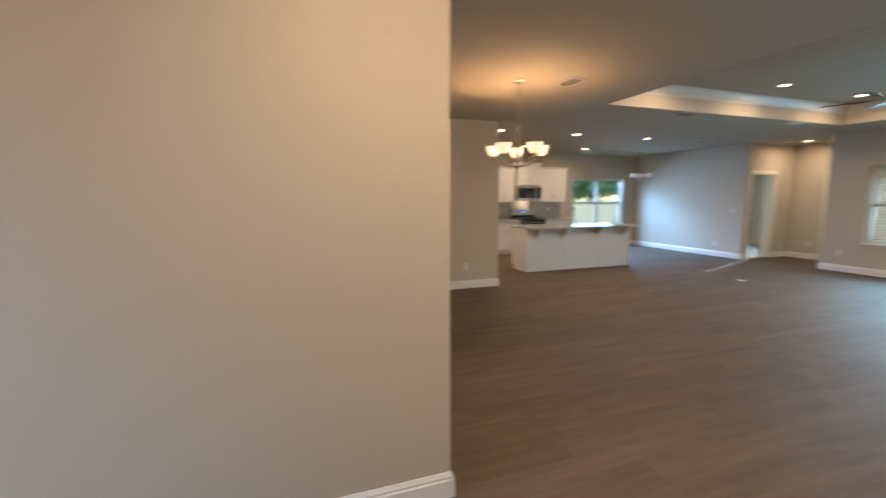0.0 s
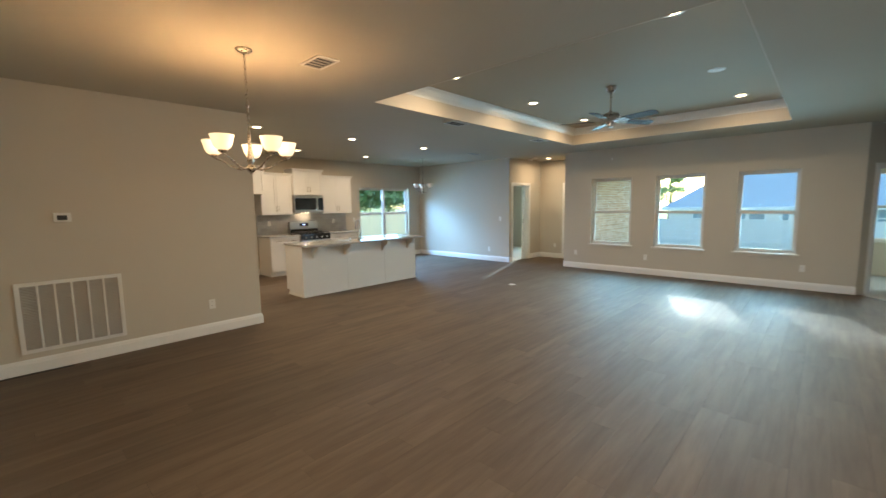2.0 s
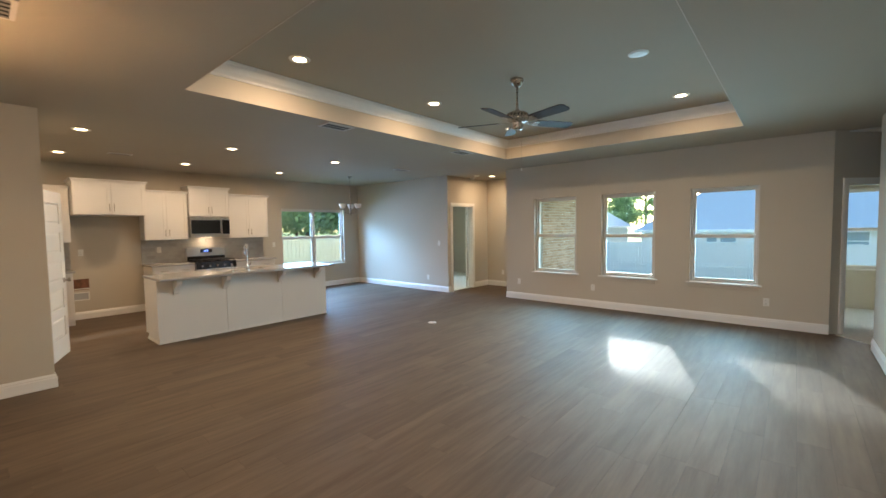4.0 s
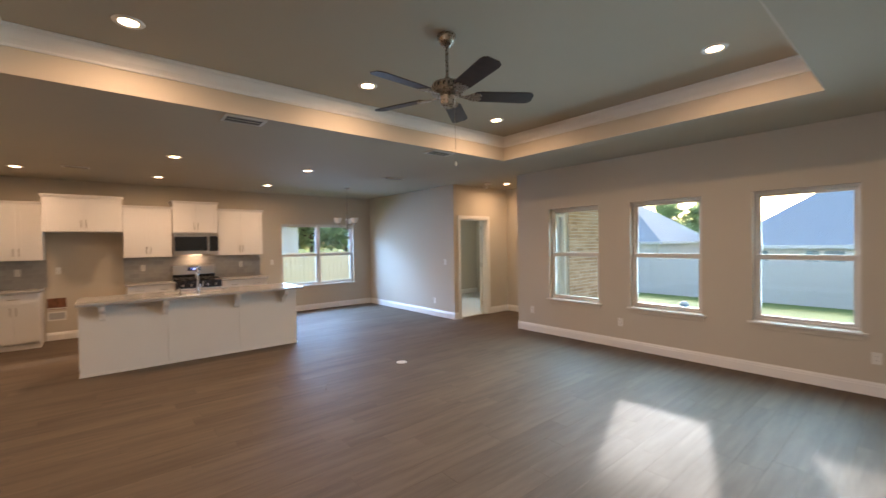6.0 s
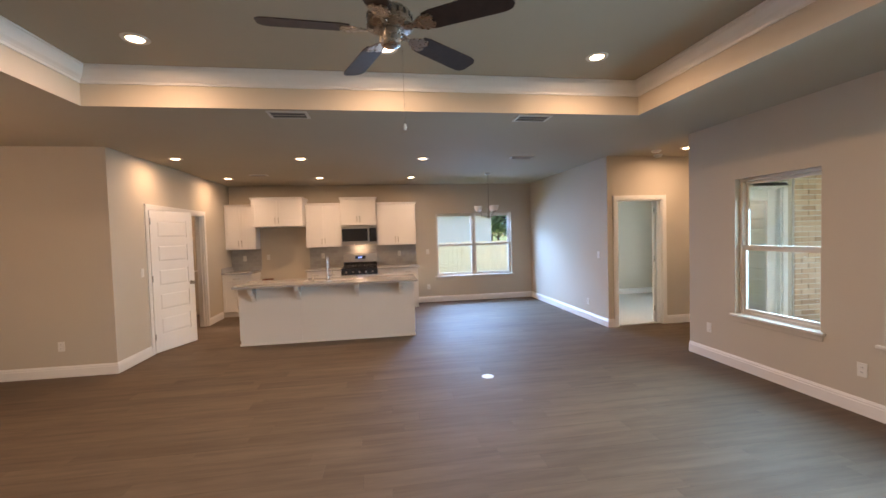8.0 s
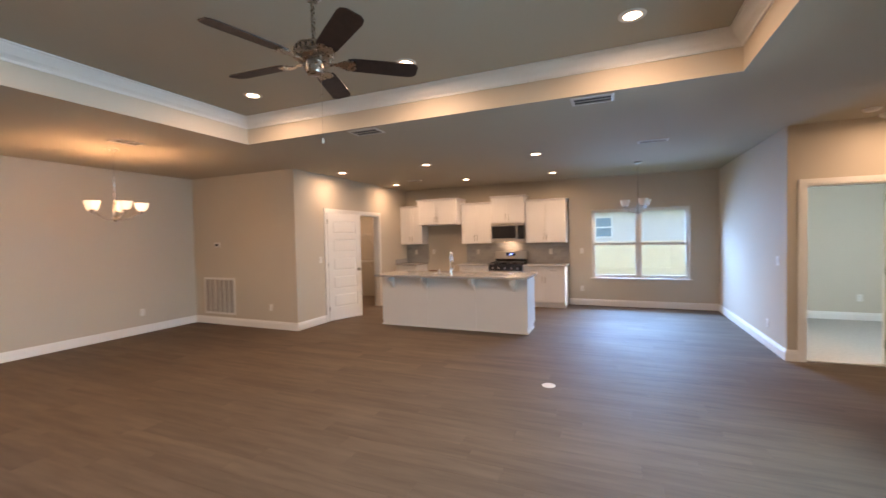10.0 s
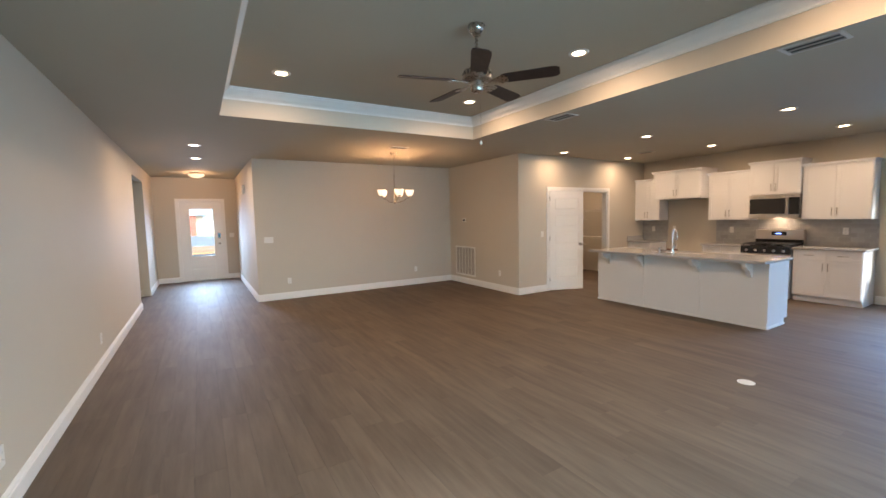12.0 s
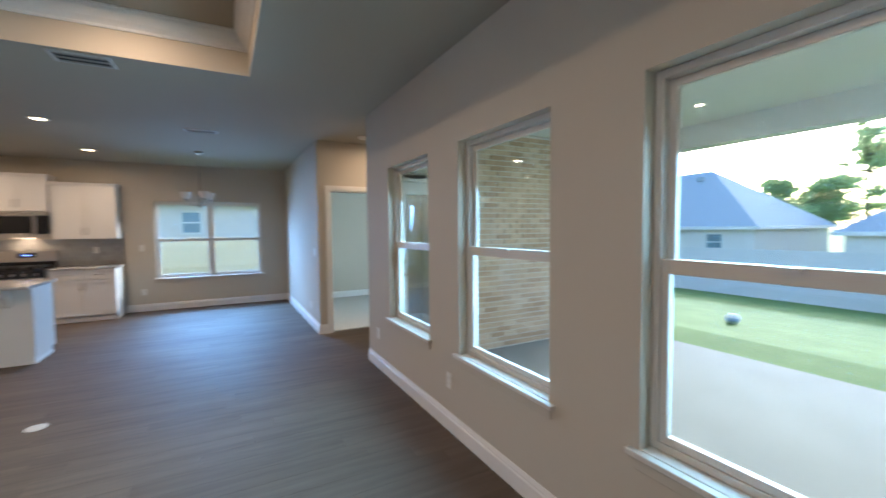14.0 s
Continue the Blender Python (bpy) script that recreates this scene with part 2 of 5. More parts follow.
wall("wall_window_side", (1.92, YW), (-3.17, YW), [(1.92 - w[1], 1.92 - w[0], *WZ) for w in (W1, W2, W3)], 0.16, ext=(0, 0), label="greige painted drywall wall with three windows")
wall("wall_long", (XR, -3.12), (XR, 6.5), (), 0.12, label="long plain greige painted drywall wall")
wall("wall_hall_header", (XR, -4.72), (XR, -3.12), (), 0.12, z0=2.45, label="greige wall over the wide hall opening")
wall("wall_hall_side", (XR, -6.7), (XR, -4.72), (), 0.12)
wall("wall_front", (0.385, -6.7), (XR, -6.7), [(0.355, 1.355, 0, 2.125)], 0.16, ext=(0.2, 0.2), label="greige painted entrance wall round the front door")
wall("wall_hall_left", (0.385, -2.5), (0.385, -6.7), (), 0.12, ext=(-0.12, 0))
wall("wall_dining_end", (-4.0, -2.5), (0.385, -2.5), (), 0.12, ext=(0.12, 0), label="greige painted dining wall beside the hall")
wall("wall_grille", (-4.0, 0.0), (-4.0, -2.5), (), 0.12, ext=(-0.12, 0), label="greige painted wall with a return air grille")
PANTRY = (-6.62, -4.81)
wall("wall_pantry", (XK, 0.0), (-4.0, 0.0), [(PANTRY[0] - XK, PANTRY[1] - XK, 0, 2.05)], 0.12, label="greige painted wall round the pantry opening")
wall("wall_kitchen", (XK, YK), (XK, 0.0), [(YK - KWIN[1], YK - KWIN[0], KWIN[2], KWIN[3])], 0.16, ext=(0.16, 2.2), label="greige painted kitchen wall with a twin window")
wall("wall_breakfast", (-4.6, YK), (XK, YK), (), 0.14, ext=(-0.12, 0), label="greige painted breakfast nook wall")
BED = (0.17, 0.96)
wall("wall_bedroom_door", (-4.6, 8.42), (-4.6, YK), [(8.42 - YK - BED[1], 8.42 - YK - BED[0], 0, 2.045)], 0.12, ext=(0.12, 0), label="warm lit greige wall round the bedroom door")
wall("wall_alcove_back", (-3.17, 8.42), (-4.6, 8.42), [(0.0, 0.66, 0, 2.045)], 0.12, ext=(0.12, 0), label="greige painted alcove wall")
wall("wall_alcove_side", (-3.17, YW + 0.0), (-3.17, 8.42), [(0.3, 1.2, 0, 2.05)], 0.14, ext=(-0.16, 0), label="greige alcove wall round the patio door")
# pantry and bedrooms beyond
wall("wall_pantry_back", (XK, -1.9), (-4.12, -1.9), (), 0.1)
wall("wall_pantry_side", (-4.12, -1.9), (-4.12, -0.12), (), 0.02)
wall("wall_bedroom_back", (-7.6, 10.4), (-7.6, YK + 0.14), (), 0.1, label="pale greige bedroom wall")
wall("wall_bedroom_end", (-4.72, 10.4), (-7.6, 10.4), [(0.1, 1.2, 0.7, 2.1)], 0.1, label="pale greige bedroom wall with a window")
wall("wall_bedroom_inner", (-4.72, 8.54), (-4.72, 10.4), (), 0.1)
wall("wall_master_far", (6.2, 9.6), (1.9, 9.6), [(2.95, 4.1, 0.7, 2.1)], 0.12, label="pale greige bedroom wall with a window")
wall("wall_master_side", (2.0, 9.6), (2.0, YW + 0.2), (), 0.12, ext=(0, -0.06))
wall("wall_master_east", (6.2, 4.4), (6.2, 9.6), (), 0.12)
wall("wall_master_south", (XR + 0.12, 4.4), (6.2, 4.4), (), 0.12)
wall("wall_passage_end", (5.2, -4.72), (5.2, -3.12), (), 0.12, ext=(0.12, 0.12))
wall("wall_passage_south", (XR + 0.12, -4.72), (5.2, -4.72), (), 0.12)
wall("wall_passage_north", (5.2, -3.12), (XR + 0.12, -3.12), (), 0.12)

for p0, p1, a, b in (((-3.17, YW), (1.92, YW), 0, 0), ((XR, 6.5), (XR, -3.12), 0, 0.0), ((XR, -4.72), (XR, -6.7), 0, 0), ((XR, -6.7), (1.815, -6.7), 0, 0), ((0.665, -6.7), (0.385, -6.7), 0, 0),
                     ((0.385, -6.7), (0.385, -2.5), 0, 0.018), ((0.385, -2.5), (-4.0, -2.5), 0.018, 0), ((-4.0, -2.5), (-4.0, 0.0), 0, 0.018), ((-4.0, 0.0), (PANTRY[1] + 0.075, 0.0), 0.018, 0),
                     ((PANTRY[0] - 0.075, 0.0), (-7.35, 0.0), 0, 0), ((XK, 0.59), (XK, 1.66), 0, 0), ((XK, 4.02), (XK, YK), 0, 0), ((XK, YK), (-4.6, YK), 0, 0.018), ((-4.6, YK), (-4.6, YK + BED[0] - 0.07), 0.018, 0),
                     ((-4.6, YK + BED[1] + 0.07), (-4.6, 8.42), 0, 0), ((-4.6, 8.42), (-3.90, 8.42), 0, 0), ((-7.6, YK + 0.14), (-7.6, 10.4), 0, 0), ((XK, -1.9), (-4.12, -1.9), 0, 0),
                     ((XR + 0.12, -4.72), (5.2, -4.72), 0, 0)):
    # the room lies to the right of this way, so the run is laid the other way round
    baseboard(p1, p0, b, a)

# ceiling with the raised tray, one mesh
TX, TY = (-2.41, 1.035), (0.775, 5.87)
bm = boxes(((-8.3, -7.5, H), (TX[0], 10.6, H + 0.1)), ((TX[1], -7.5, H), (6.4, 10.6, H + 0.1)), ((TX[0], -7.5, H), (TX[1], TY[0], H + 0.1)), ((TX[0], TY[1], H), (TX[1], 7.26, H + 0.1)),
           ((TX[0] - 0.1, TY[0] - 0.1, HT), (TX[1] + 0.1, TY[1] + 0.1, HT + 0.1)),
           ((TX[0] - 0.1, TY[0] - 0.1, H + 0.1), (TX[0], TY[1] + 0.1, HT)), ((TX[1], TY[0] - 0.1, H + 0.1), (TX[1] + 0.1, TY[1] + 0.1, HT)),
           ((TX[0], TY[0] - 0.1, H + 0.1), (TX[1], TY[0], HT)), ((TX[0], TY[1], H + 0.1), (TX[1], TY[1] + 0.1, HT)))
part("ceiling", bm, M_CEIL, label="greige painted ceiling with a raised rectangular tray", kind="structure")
# tray riser lining in the trim paint, and crown moulding
M_CREAM = material("cream_paint", (0.58, 0.51, 0.41), 0.6, var=0.02, bump=0.1, bscale=120)
for a, b in (((TX[0], TY[0], H - 0.002), (TX[0] + 0.004, TY[1], HT)), ((TX[1] - 0.004, TY[0], H - 0.002), (TX[1], TY[1], HT)),
             ((TX[0] + 0.004, TY[0], H - 0.002), (TX[1] - 0.004, TY[0] + 0.004, HT)), ((TX[0] + 0.004, TY[1] - 0.004, H - 0.002), (TX[1] - 0.004, TY[1], HT))):
    part("tray_riser", boxes((a, b)), M_CREAM, label="cream painted upright band of the ceiling tray", kind="structure")
CROWN = ((0, 0), (0.012, 0), (0.016, 0.018), (0.03, 0.03), (0.055, 0.045), (0.078, 0.075), (0.09, 0.09), (0.096, 0.108), (0.105, 0.112), (0.105, 0.125), (0, 0.125))
bm = bmesh.new()
loops = []
for v, z in CROWN:
    v += 0.004
    loops.append([bm.verts.new((x, y, HT - 0.127 + z)) for x, y in ((TX[0] + v, TY[0] + v), (TX[1] - v, TY[0] + v), (TX[1] - v, TY[1] - v), (TX[0] + v, TY[1] - v))])
for k in range(len(loops)):
    A, B = loops[k], loops[(k + 1) % len(loops)]
    for i in range(4):
        bm.faces.new([A[i], A[(i + 1) % 4], B[(i + 1) % 4], B[i]])
part("crown_moulding", bm, M_TRIM, label="white painted stepped crown moulding round the ceiling tray", kind="structure")

# subfloor and the other floors
part("floor", boxes(((-8.2, -7.5, -0.12), (6.3, YW + 0.1, -0.005)), ((-8.2, YW + 0.1, -0.12), (-3.1, 10.5, -0.005)), ((1.9, YW + 0.1, -0.12), (6.3, 9.7, -0.005))), M_SUB, label="dark plank floor of the whole house", kind="structure")
part("carpet", boxes(((-7.6, YK + 0.14, -0.005), (-4.67, 10.4, 0.006))), M_CARPET, label="light grey bedroom carpet", kind="structure")
part("carpet", prism([(1.99, YW + 0.03), (2.36, 6.66), (2.4, 4.4), (6.2, 4.4), (6.2, 9.6), (1.99, 9.6)], -0.005, 0.006), M_CARPET, label="light grey bedroom carpet", kind="structure")


# ---- recessed lights: lamps of the place ----
def can_light(x, y, z, power=10.0):
    t = thing("recessed_light", at(x, y, z), "round white recessed ceiling downlight, switched on", "ceiling light", "recessed ceiling lights")
    part("trim_ring", lathe([(0.056, -0.001), (0.058, -0.006), (0.078, -0.009), (0.088, -0.006), (0.092, 0.0)], 28), M_PLASTIC, t, smooth=True)
    part("lens", lathe([(0.0, -0.004), (0.056, -0.0035), (0.056, -0.001), (0.0, -0.001)], 24), M_CAN, t, "glowing round lens")
    lamp = new("can_lamp", bpy.data.lights.new("can_lamp", "AREA"))
    lamp.data.shape, lamp.data.size, lamp.data.energy, lamp.data.color, lamp.data.spread = "DISK", 0.13, power, WARM, radians(175)
    lamp.matrix_world = pose(x, y, z - 0.012)
    return t


CANS = [(-4.78, 0.42), (-4.78, 2.10), (-4.78, 3.89), (-6.755, 0.42), (-6.755, 2.09), (-6.76, 3.86), (-3.95, 7.70), (-6.7, -1.0), (1.29, -1.36), (1.28, -2.83)]
for x, y in CANS:
    can_light(x, y, H, 3.7 if y < -0.9 else (1.8 if y < 1 else 2.6))
for x, y in ((-1.83, 1.52), (-1.83, 3.31), (-1.83, 5.09), (0.49, 1.52), (0.49, 5.09)):
    can_light(x, y, HT, 2.5)
# daylight of the sky standing in the window openings
for x0, x1 in (W1, W2, W3):
    lamp = new("window_daylight", bpy.data.lights.new("window_daylight", "AREA"))
    lamp.data.shape, lamp.data.size, lamp.data.size_y, lamp.data.energy, lamp.data.color = "RECTANGLE", x1 - x0 - 0.1, 1.3, 8.0, (0.46, 0.80, 1.0)
    lamp.data.spread = radians(125)
    lamp.matrix_world = look(((x0 + x1) / 2, YW + 0.3, 1.36), ((x0 + x1) / 2 + 0.4, 3.5, 0.0))
for n_, p, q, w_, h_, e_ in (("bedroom_daylight", (-5.35, 10.6, 1.4), (-6.6, 7.0, 1.3), 1.3, 1.3, 13), ("master_daylight", (4.2, 9.8, 1.4), (2.2, 6.8, 0.3), 1.3, 1.3, 26), ("door_daylight", (1.24, -7.0, 1.3), (1.24, -3.6, -0.6), 0.5, 1.2, 13)):
    lamp = new(n_, bpy.data.lights.new(n_, "AREA"))
    lamp.data.shape, lamp.data.size, lamp.data.size_y, lamp.data.energy, lamp.data.color = "RECTANGLE", w_, h_, e_, (0.50, 0.72, 1.0) if n_ == "door_daylight" else (0.58, 0.86, 1.0)
    lamp.data.spread = radians(120)
    lamp.matrix_world = look(p, q)
lamp = new("kitchen_daylight", bpy.data.lights.new("kitchen_daylight", "AREA"))
lamp.data.shape, lamp.data.size, lamp.data.size_y, lamp.data.energy, lamp.data.color = "RECTANGLE", 1.7, 1.35, 18, (0.30, 0.60, 1.0)
lamp.data.spread = radians(130)
lamp.matrix_world = look((XK - 0.3, 5.4, 1.45), (-4.4, 5.6, -0.4))



lamp = new("kitchen_sky", bpy.data.lights.new("kitchen_sky", "AREA"))
lamp.data.shape, lamp.data.size, lamp.data.size_y, lamp.data.energy, lamp.data.color = "RECTANGLE", 2.6, 0.5, 78, (0.24, 0.52, 1.0)
lamp.matrix_world = look((XK - 1.7, 4.5, 2.75), (-6.4, 6.0, 0.7))


# ---- doors and windows ----
def casing(parent, m, u0, u1, zt, thick=0.12, both=True):
    """Mitred-looking boards round an opening, with jamb lining; u along, v into the room."""
    w, d = 0.07, 0.018
    sides = [(0.0, d)] + ([(-thick - d, -thick)] if both else [])
    for v0, v1 in sides:
        for a, b in ((u0 - w, u0), (u1, u1 + w)):
            bm = boxes(((a, v0, 0.002), (b, v1, zt)), ((a + 0.012, v0 - 0.003 if v0 < 0 else v0, 0.002), (b - 0.02, v1 if v0 < 0 else v1 + 0.003, zt)), m=m)
            part("casing", bm, M_TRIM, parent)
        part("head_casing", boxes(((u0 - w, v0, zt), (u1 + w, v1, zt + w)), ((u0 - w + 0.01, v0, zt + 0.02), (u1 + w - 0.01, v1 + 0.003 if v0 >= 0 else v1, zt + w - 0.012)), m=m), M_TRIM, parent)
    part("jamb", boxes(((u0, -thick + 0.002, 0.002), (u0 + 0.018, -0.002, zt)), ((u1 - 0.018, -thick + 0.002, 0.002), (u1, -0.002, zt)), ((u0 + 0.018, -thick + 0.002, zt - 0.018), (u1 - 0.018, -0.002, zt)),
                       ((u0 + 0.018, -thick * 0.6, 0.002), (u0 + 0.03, -thick * 0.4, zt - 0.018)), ((u1 - 0.03, -thick * 0.6, 0.002), (u1 - 0.018, -thick * 0.4, zt - 0.018)), m=m), M_TRIM, parent)


def panel_bm(w, h, t, panels, bm=None):
    """A moulded slab in u (x) and z, thickness y from 0 to t, with raised panels set in sunken fields on both faces."""
    bm = bm or bmesh.new()
    add_box(bm, (0, 0.010, 0), (w, t - 0.010, h))
    us = sorted({0, w, *[p[0] for p in panels], *[p[1] for p in panels]})
    for y0, y1 in ((0, 0.010), (t - 0.010, t)):
        lo = 0.0
        for a, b, c, d in sorted(panels, key=lambda p: p[2]):
            add_box(bm, (0, y0, lo), (w, y1, c))
            add_box(bm, (0, y0, c), (a, y1, d))
            add_box(bm, (b, y0, c), (w, y1, d))
            # raised field with sloped edges
            s, e = 0.016, 0.034
            yb, yt = (0.010, 0.003) if y0 == 0 else (t - 0.010, t - 0.003)
            q0 = [bm.verts.new((x, yb, z)) for x, z in ((a + s, c + s), (b - s, c + s), (b - s, d - s), (a + s, d - s))]
            q1 = [bm.verts.new((x, yt, z)) for x, z in ((a + e, c + e), (b - e, c + e), (b - e, d - e), (a + e, d - e))]
            bm.faces.new(q1)
            for k in range(4):
                bm.faces.new([q0[k], q0[(k + 1) % 4], q1[(k + 1) % 4], q1[k]])
            lo = d
        add_box(bm, (0, y0, lo), (w, y1, h))
    return bm


def knob(parent, x, z, t):
    for s, y in ((-1, 0.0), (1, t)):
        m = Matrix.Translation((x, y, z)) @ Matrix.Rotation(radians(-90 * s), 4, "X")
        part("door_knob", lathe([(0.032, 0), (0.032, 0.006), (0.012, 0.012), (0.012, 0.032), (0.024, 0.040), (0.029, 0.052), (0.024, 0.064), (0.0, 0.067)], 20, m), M_NICKEL, parent, "brushed nickel round door knob", smooth=True)


def hinges(parent, t, h, x=0.0):
    for z in (0.18, h / 2, h - 0.2):
        part("hinge", tube([(x, -0.008, z), (x, -0.008, z + 0.09)], 0.007, 8), M_NICKEL, parent, "small nickel butt hinge")


def five_panel_door(name, m, w, h, label, hinge_at=0.0, knob_at=None):
    t = thing(name, m, label, "door")
    gap, n = 0.1, 5
    ph = (h - 0.24 - 0.14 - gap * (n - 1)) / n
    ps = [(0.11, w - 0.11, 0.24 + k * (ph + gap), 0.24 + k * (ph + gap) + ph) for k in range(n)]
    part("door_leaf", panel_bm(w, h, 0.035, ps), M_DOOR, t)
    knob(t, w - 0.07 if knob_at is None else knob_at, 0.93, 0.035)
    hinges(t, 0.035, h, hinge_at)
    return t


def window_unit(name, m, u0, u1, z0, z1, cols=1, rail=0.5, label="", depth=0.16):
    """A vinyl single-hung window in a wall; v into the room; the glass sits toward the outside."""
    w = tagged(new(name), label, "", "", "structure")
    w.matrix_world = m
    f, v0, v1 = 0.032, -depth + 0.02, -depth + 0.095
    part("window_frame", boxes(((u0, v0, z0), (u0 + f, v1, z1)), ((u1 - f, v0, z0), (u1, v1, z1)), ((u0 + f, v0, z1 - f), (u1 - f, v1, z1)), ((u0 + f, v0, z0), (u1 - f, v1, z0 + f))), M_VINYL, w, "white vinyl window frame", bevel=0.003)
    step = (u1 - u0) / cols
    for c in range(cols):
        a, b = u0 + c * step + (f if c == 0 else 0.03), u0 + (c + 1) * step - (f if c == cols - 1 else 0.03)
        if c:
            part("mullion", boxes(((a - 0.06, v0, z0 + f), (a, v1, z1 - f))), M_VINYL, w, bevel=0.003)
        zm = z0 + (z1 - z0) * rail
        s = 0.032
        for nm, c0, c1, y0, y1 in (("upper_sash", zm - 0.02, z1 - f, v0 + 0.008, v0 + 0.035), ("lower_sash", z0 + f, zm + 0.02, v0 + 0.038, v0 + 0.068)):
            top = 0.058 if nm == "lower_sash" else s
            part(nm, boxes(((a, y0, c0), (a + s, y1, c1)), ((b - s, y0, c0), (b, y1, c1)), ((a + s, y0, c1 - top), (b - s, y1, c1)), ((a + s, y0, c0), (b - s, y1, c0 + s))), M_VINYL, w, "white vinyl sash", bevel=0.003)
            ym = (y0 + y1) / 2
            pane = part("pane", boxes(((a + s - 0.004, ym - 0.002, c0 + s - 0.004), (b - s + 0.004, ym + 0.002, c1 - top + 0.004))), M_GLASS, w, "clear glass pane")
            pane.visible_shadow = False
        part("sash_lock", boxes((((a + b) / 2 - 0.03, v0 + 0.068, zm + 0.004), ((a + b) / 2 + 0.03, v0 + 0.082, zm + 0.018))), M_VINYL, w)
    part("window_sill", boxes(((u0 - 0.045, 0.0, z0 - 0.024), (u1 + 0.045, 0.035, z0)), ((u0 + 0.001, v1, z0 - 0.003), (u1 - 0.001, 0.0, z0 + 0.003))), M_STOOL, w, "cream painted window stool", bevel=0.003)
    part("apron", boxes(((u0 - 0.02, 0.0, z0 - 0.08), (u1 + 0.02, 0.014, z0 - 0.024))), M_WALL, w, bevel=0.003)
    return w


mw, lw = wall_frame((1.92, YW), (-3.17, YW))
for k, wn_ in enumerate((W1, W2, W3)):
    window_unit(f"window_{k + 1}", mw, 1.92 - wn_[1], 1.92 - wn_[0], *WZ, label="white vinyl single hung window with drywall returns")
mk, _ = wall_frame((XK, YK), (XK, 0.0))
window_unit("window_4", mk, YK - KWIN[1], YK - KWIN[0], KWIN[2], KWIN[3], cols=2, label="white vinyl twin single hung kitchen window")
me_, _ = wall_frame((-4.72, 10.4), (-7.6, 10.4))
window_unit("window_5", me_, 0.1, 1.2, 0.7, 2.1, label="white vinyl bedroom window", depth=0.1)

# bedroom doorway off the nook, open
mb, _ = wall_frame((-4.6, 8.42), (-4.6, YK))
d1 = tagged(new("door_1"), "white cased open bedroom doorway", "", "", "structure")
casing(d1, mb, 8.42 - YK - BED[1], 8.42 - YK - BED[0], 2.045)
five_panel_door("bedroom_door", at(-4.765, YK + BED[1] - 0.03, 0.008, 98), 0.76, 2.02, "white painted panelled bedroom door standing open")
# closed door in the alcove
ma, _ = wall_frame((-3.17, 8.42), (-4.6, 8.42))
d2 = tagged(new("door_2"), "white cased closed door in the alcove", "", "", "structure")
casing(d2, ma, 0.0, 0.66, 2.045, both=False)
five_panel_door("alcove_door", at(-3.81, 8.45, 0.008, 0), 0.62, 2.02, "white painted panelled door, closed, in the alcove")
# patio door in the alcove side, seen from the porch
mp, _ = wall_frame((-3.17, YW), (-3.17, 8.42))
d3 = tagged(new("door_3"), "white cased glazed patio doorway", "", "", "structure")
casing(d3, mp, 0.3, 1.2, 2.05, 0.14)
t = thing("patio_door", at(-3.09, YW + 0.32, 0.01, 90), "white glazed patio door, closed, with a steel lock", "door")
part("door_leaf", boxes(((0, 0, 0), (0.13, 0.045, 2.03)), ((0.73, 0, 0), (0.86, 0.045, 2.03)), ((0.13, 0, 0), (0.73, 0.045, 0.28)), ((0.13, 0, 1.88), (0.73, 0.045, 2.03))), M_DOOR, t, bevel=0.003)
part("pane", boxes(((0.125, 0.018, 0.275), (0.735, 0.024, 1.885))), M_GLASS, t, "clear glass door pane").visible_shadow = False
for s_, y_ in ((-1, 0.0), (1, 0.045)):
    mm_ = Matrix.Translation((0.075, y_, 0.95)) @ Matrix.Rotation(radians(-90 * s_), 4, "X")
    part("rose", lathe([(0.032, 0), (0.032, 0.007), (0.013, 0.012), (0.011, 0.045), (0.0, 0.046)], 18, mm_), M_NICKEL, t, "brushed nickel handle rose", smooth=True)
    y2 = y_ + s_ * 0.042
    part("lever", tube([(0.075, y2, 0.95), (0.11, y2 + s_ * 0.004, 0.952), (0.185, y2, 0.945)], [0.010, 0.009, 0.007], 8), M_NICKEL, t, "brushed nickel lever handle", smooth=True)
    mm_ = Matrix.Translation((0.075, y_, 1.10)) @ Matrix.Rotation(radians(-90 * s_), 4, "X")
    part("deadbolt", lathe([(0.031, 0), (0.029, 0.014), (0.016, 0.018), (0.0, 0.019)], 18, mm_), M_NICKEL, t, "brushed nickel deadbolt", smooth=True)
# pantry
mq, _ = wall_frame((XK, 0.0), (-4.0, 0.0))
d4 = tagged(new("door_4"), "white cased pantry doorway", "", "", "structure")
casing(d4, mq, PANTRY[0] - XK, PANTRY[1] - XK, 2.05)
five_panel_door("pantry_door", at(-4.80, 0.03, 0.012, 160), 0.74, 2.02, "white painted five panel pantry door, half open")
sh = thing("wire_shelf", at(XK + 0.002, -1.0, 1.66, -90), "white coated wire shelf fixed to the pantry wall", "shelf", "pantry shelves")
part("front_wire", tube([(-0.85, 0.38, 0), (0.85, 0.38, 0)], 0.004, 6), M_PLASTIC, sh)
part("lip_wire", tube([(-0.85, 0.39, -0.04), (0.85, 0.39, -0.04)], 0.003, 6), M_PLASTIC, sh)
part("back_wire", tube([(-0.85, 0.0, 0), (0.85, 0.0, 0)], 0.004, 6), M_PLASTIC, sh)
bm = bmesh.new()
for k in range(57):
    x = -0.84 + k * 0.0295
    add_box(bm, (x - 0.0012, 0.0, 0.0), (x + 0.0012, 0.39, 0.003))
part("cross_wires", bm, M_PLASTIC, sh, kind="stuff")
for x in (-0.7, 0.0, 0.7):
    part("bracket", tube([(x, 0.36, -0.005), (x, -0.02, -0.28)], 0.005, 6), M_PLASTIC, sh)
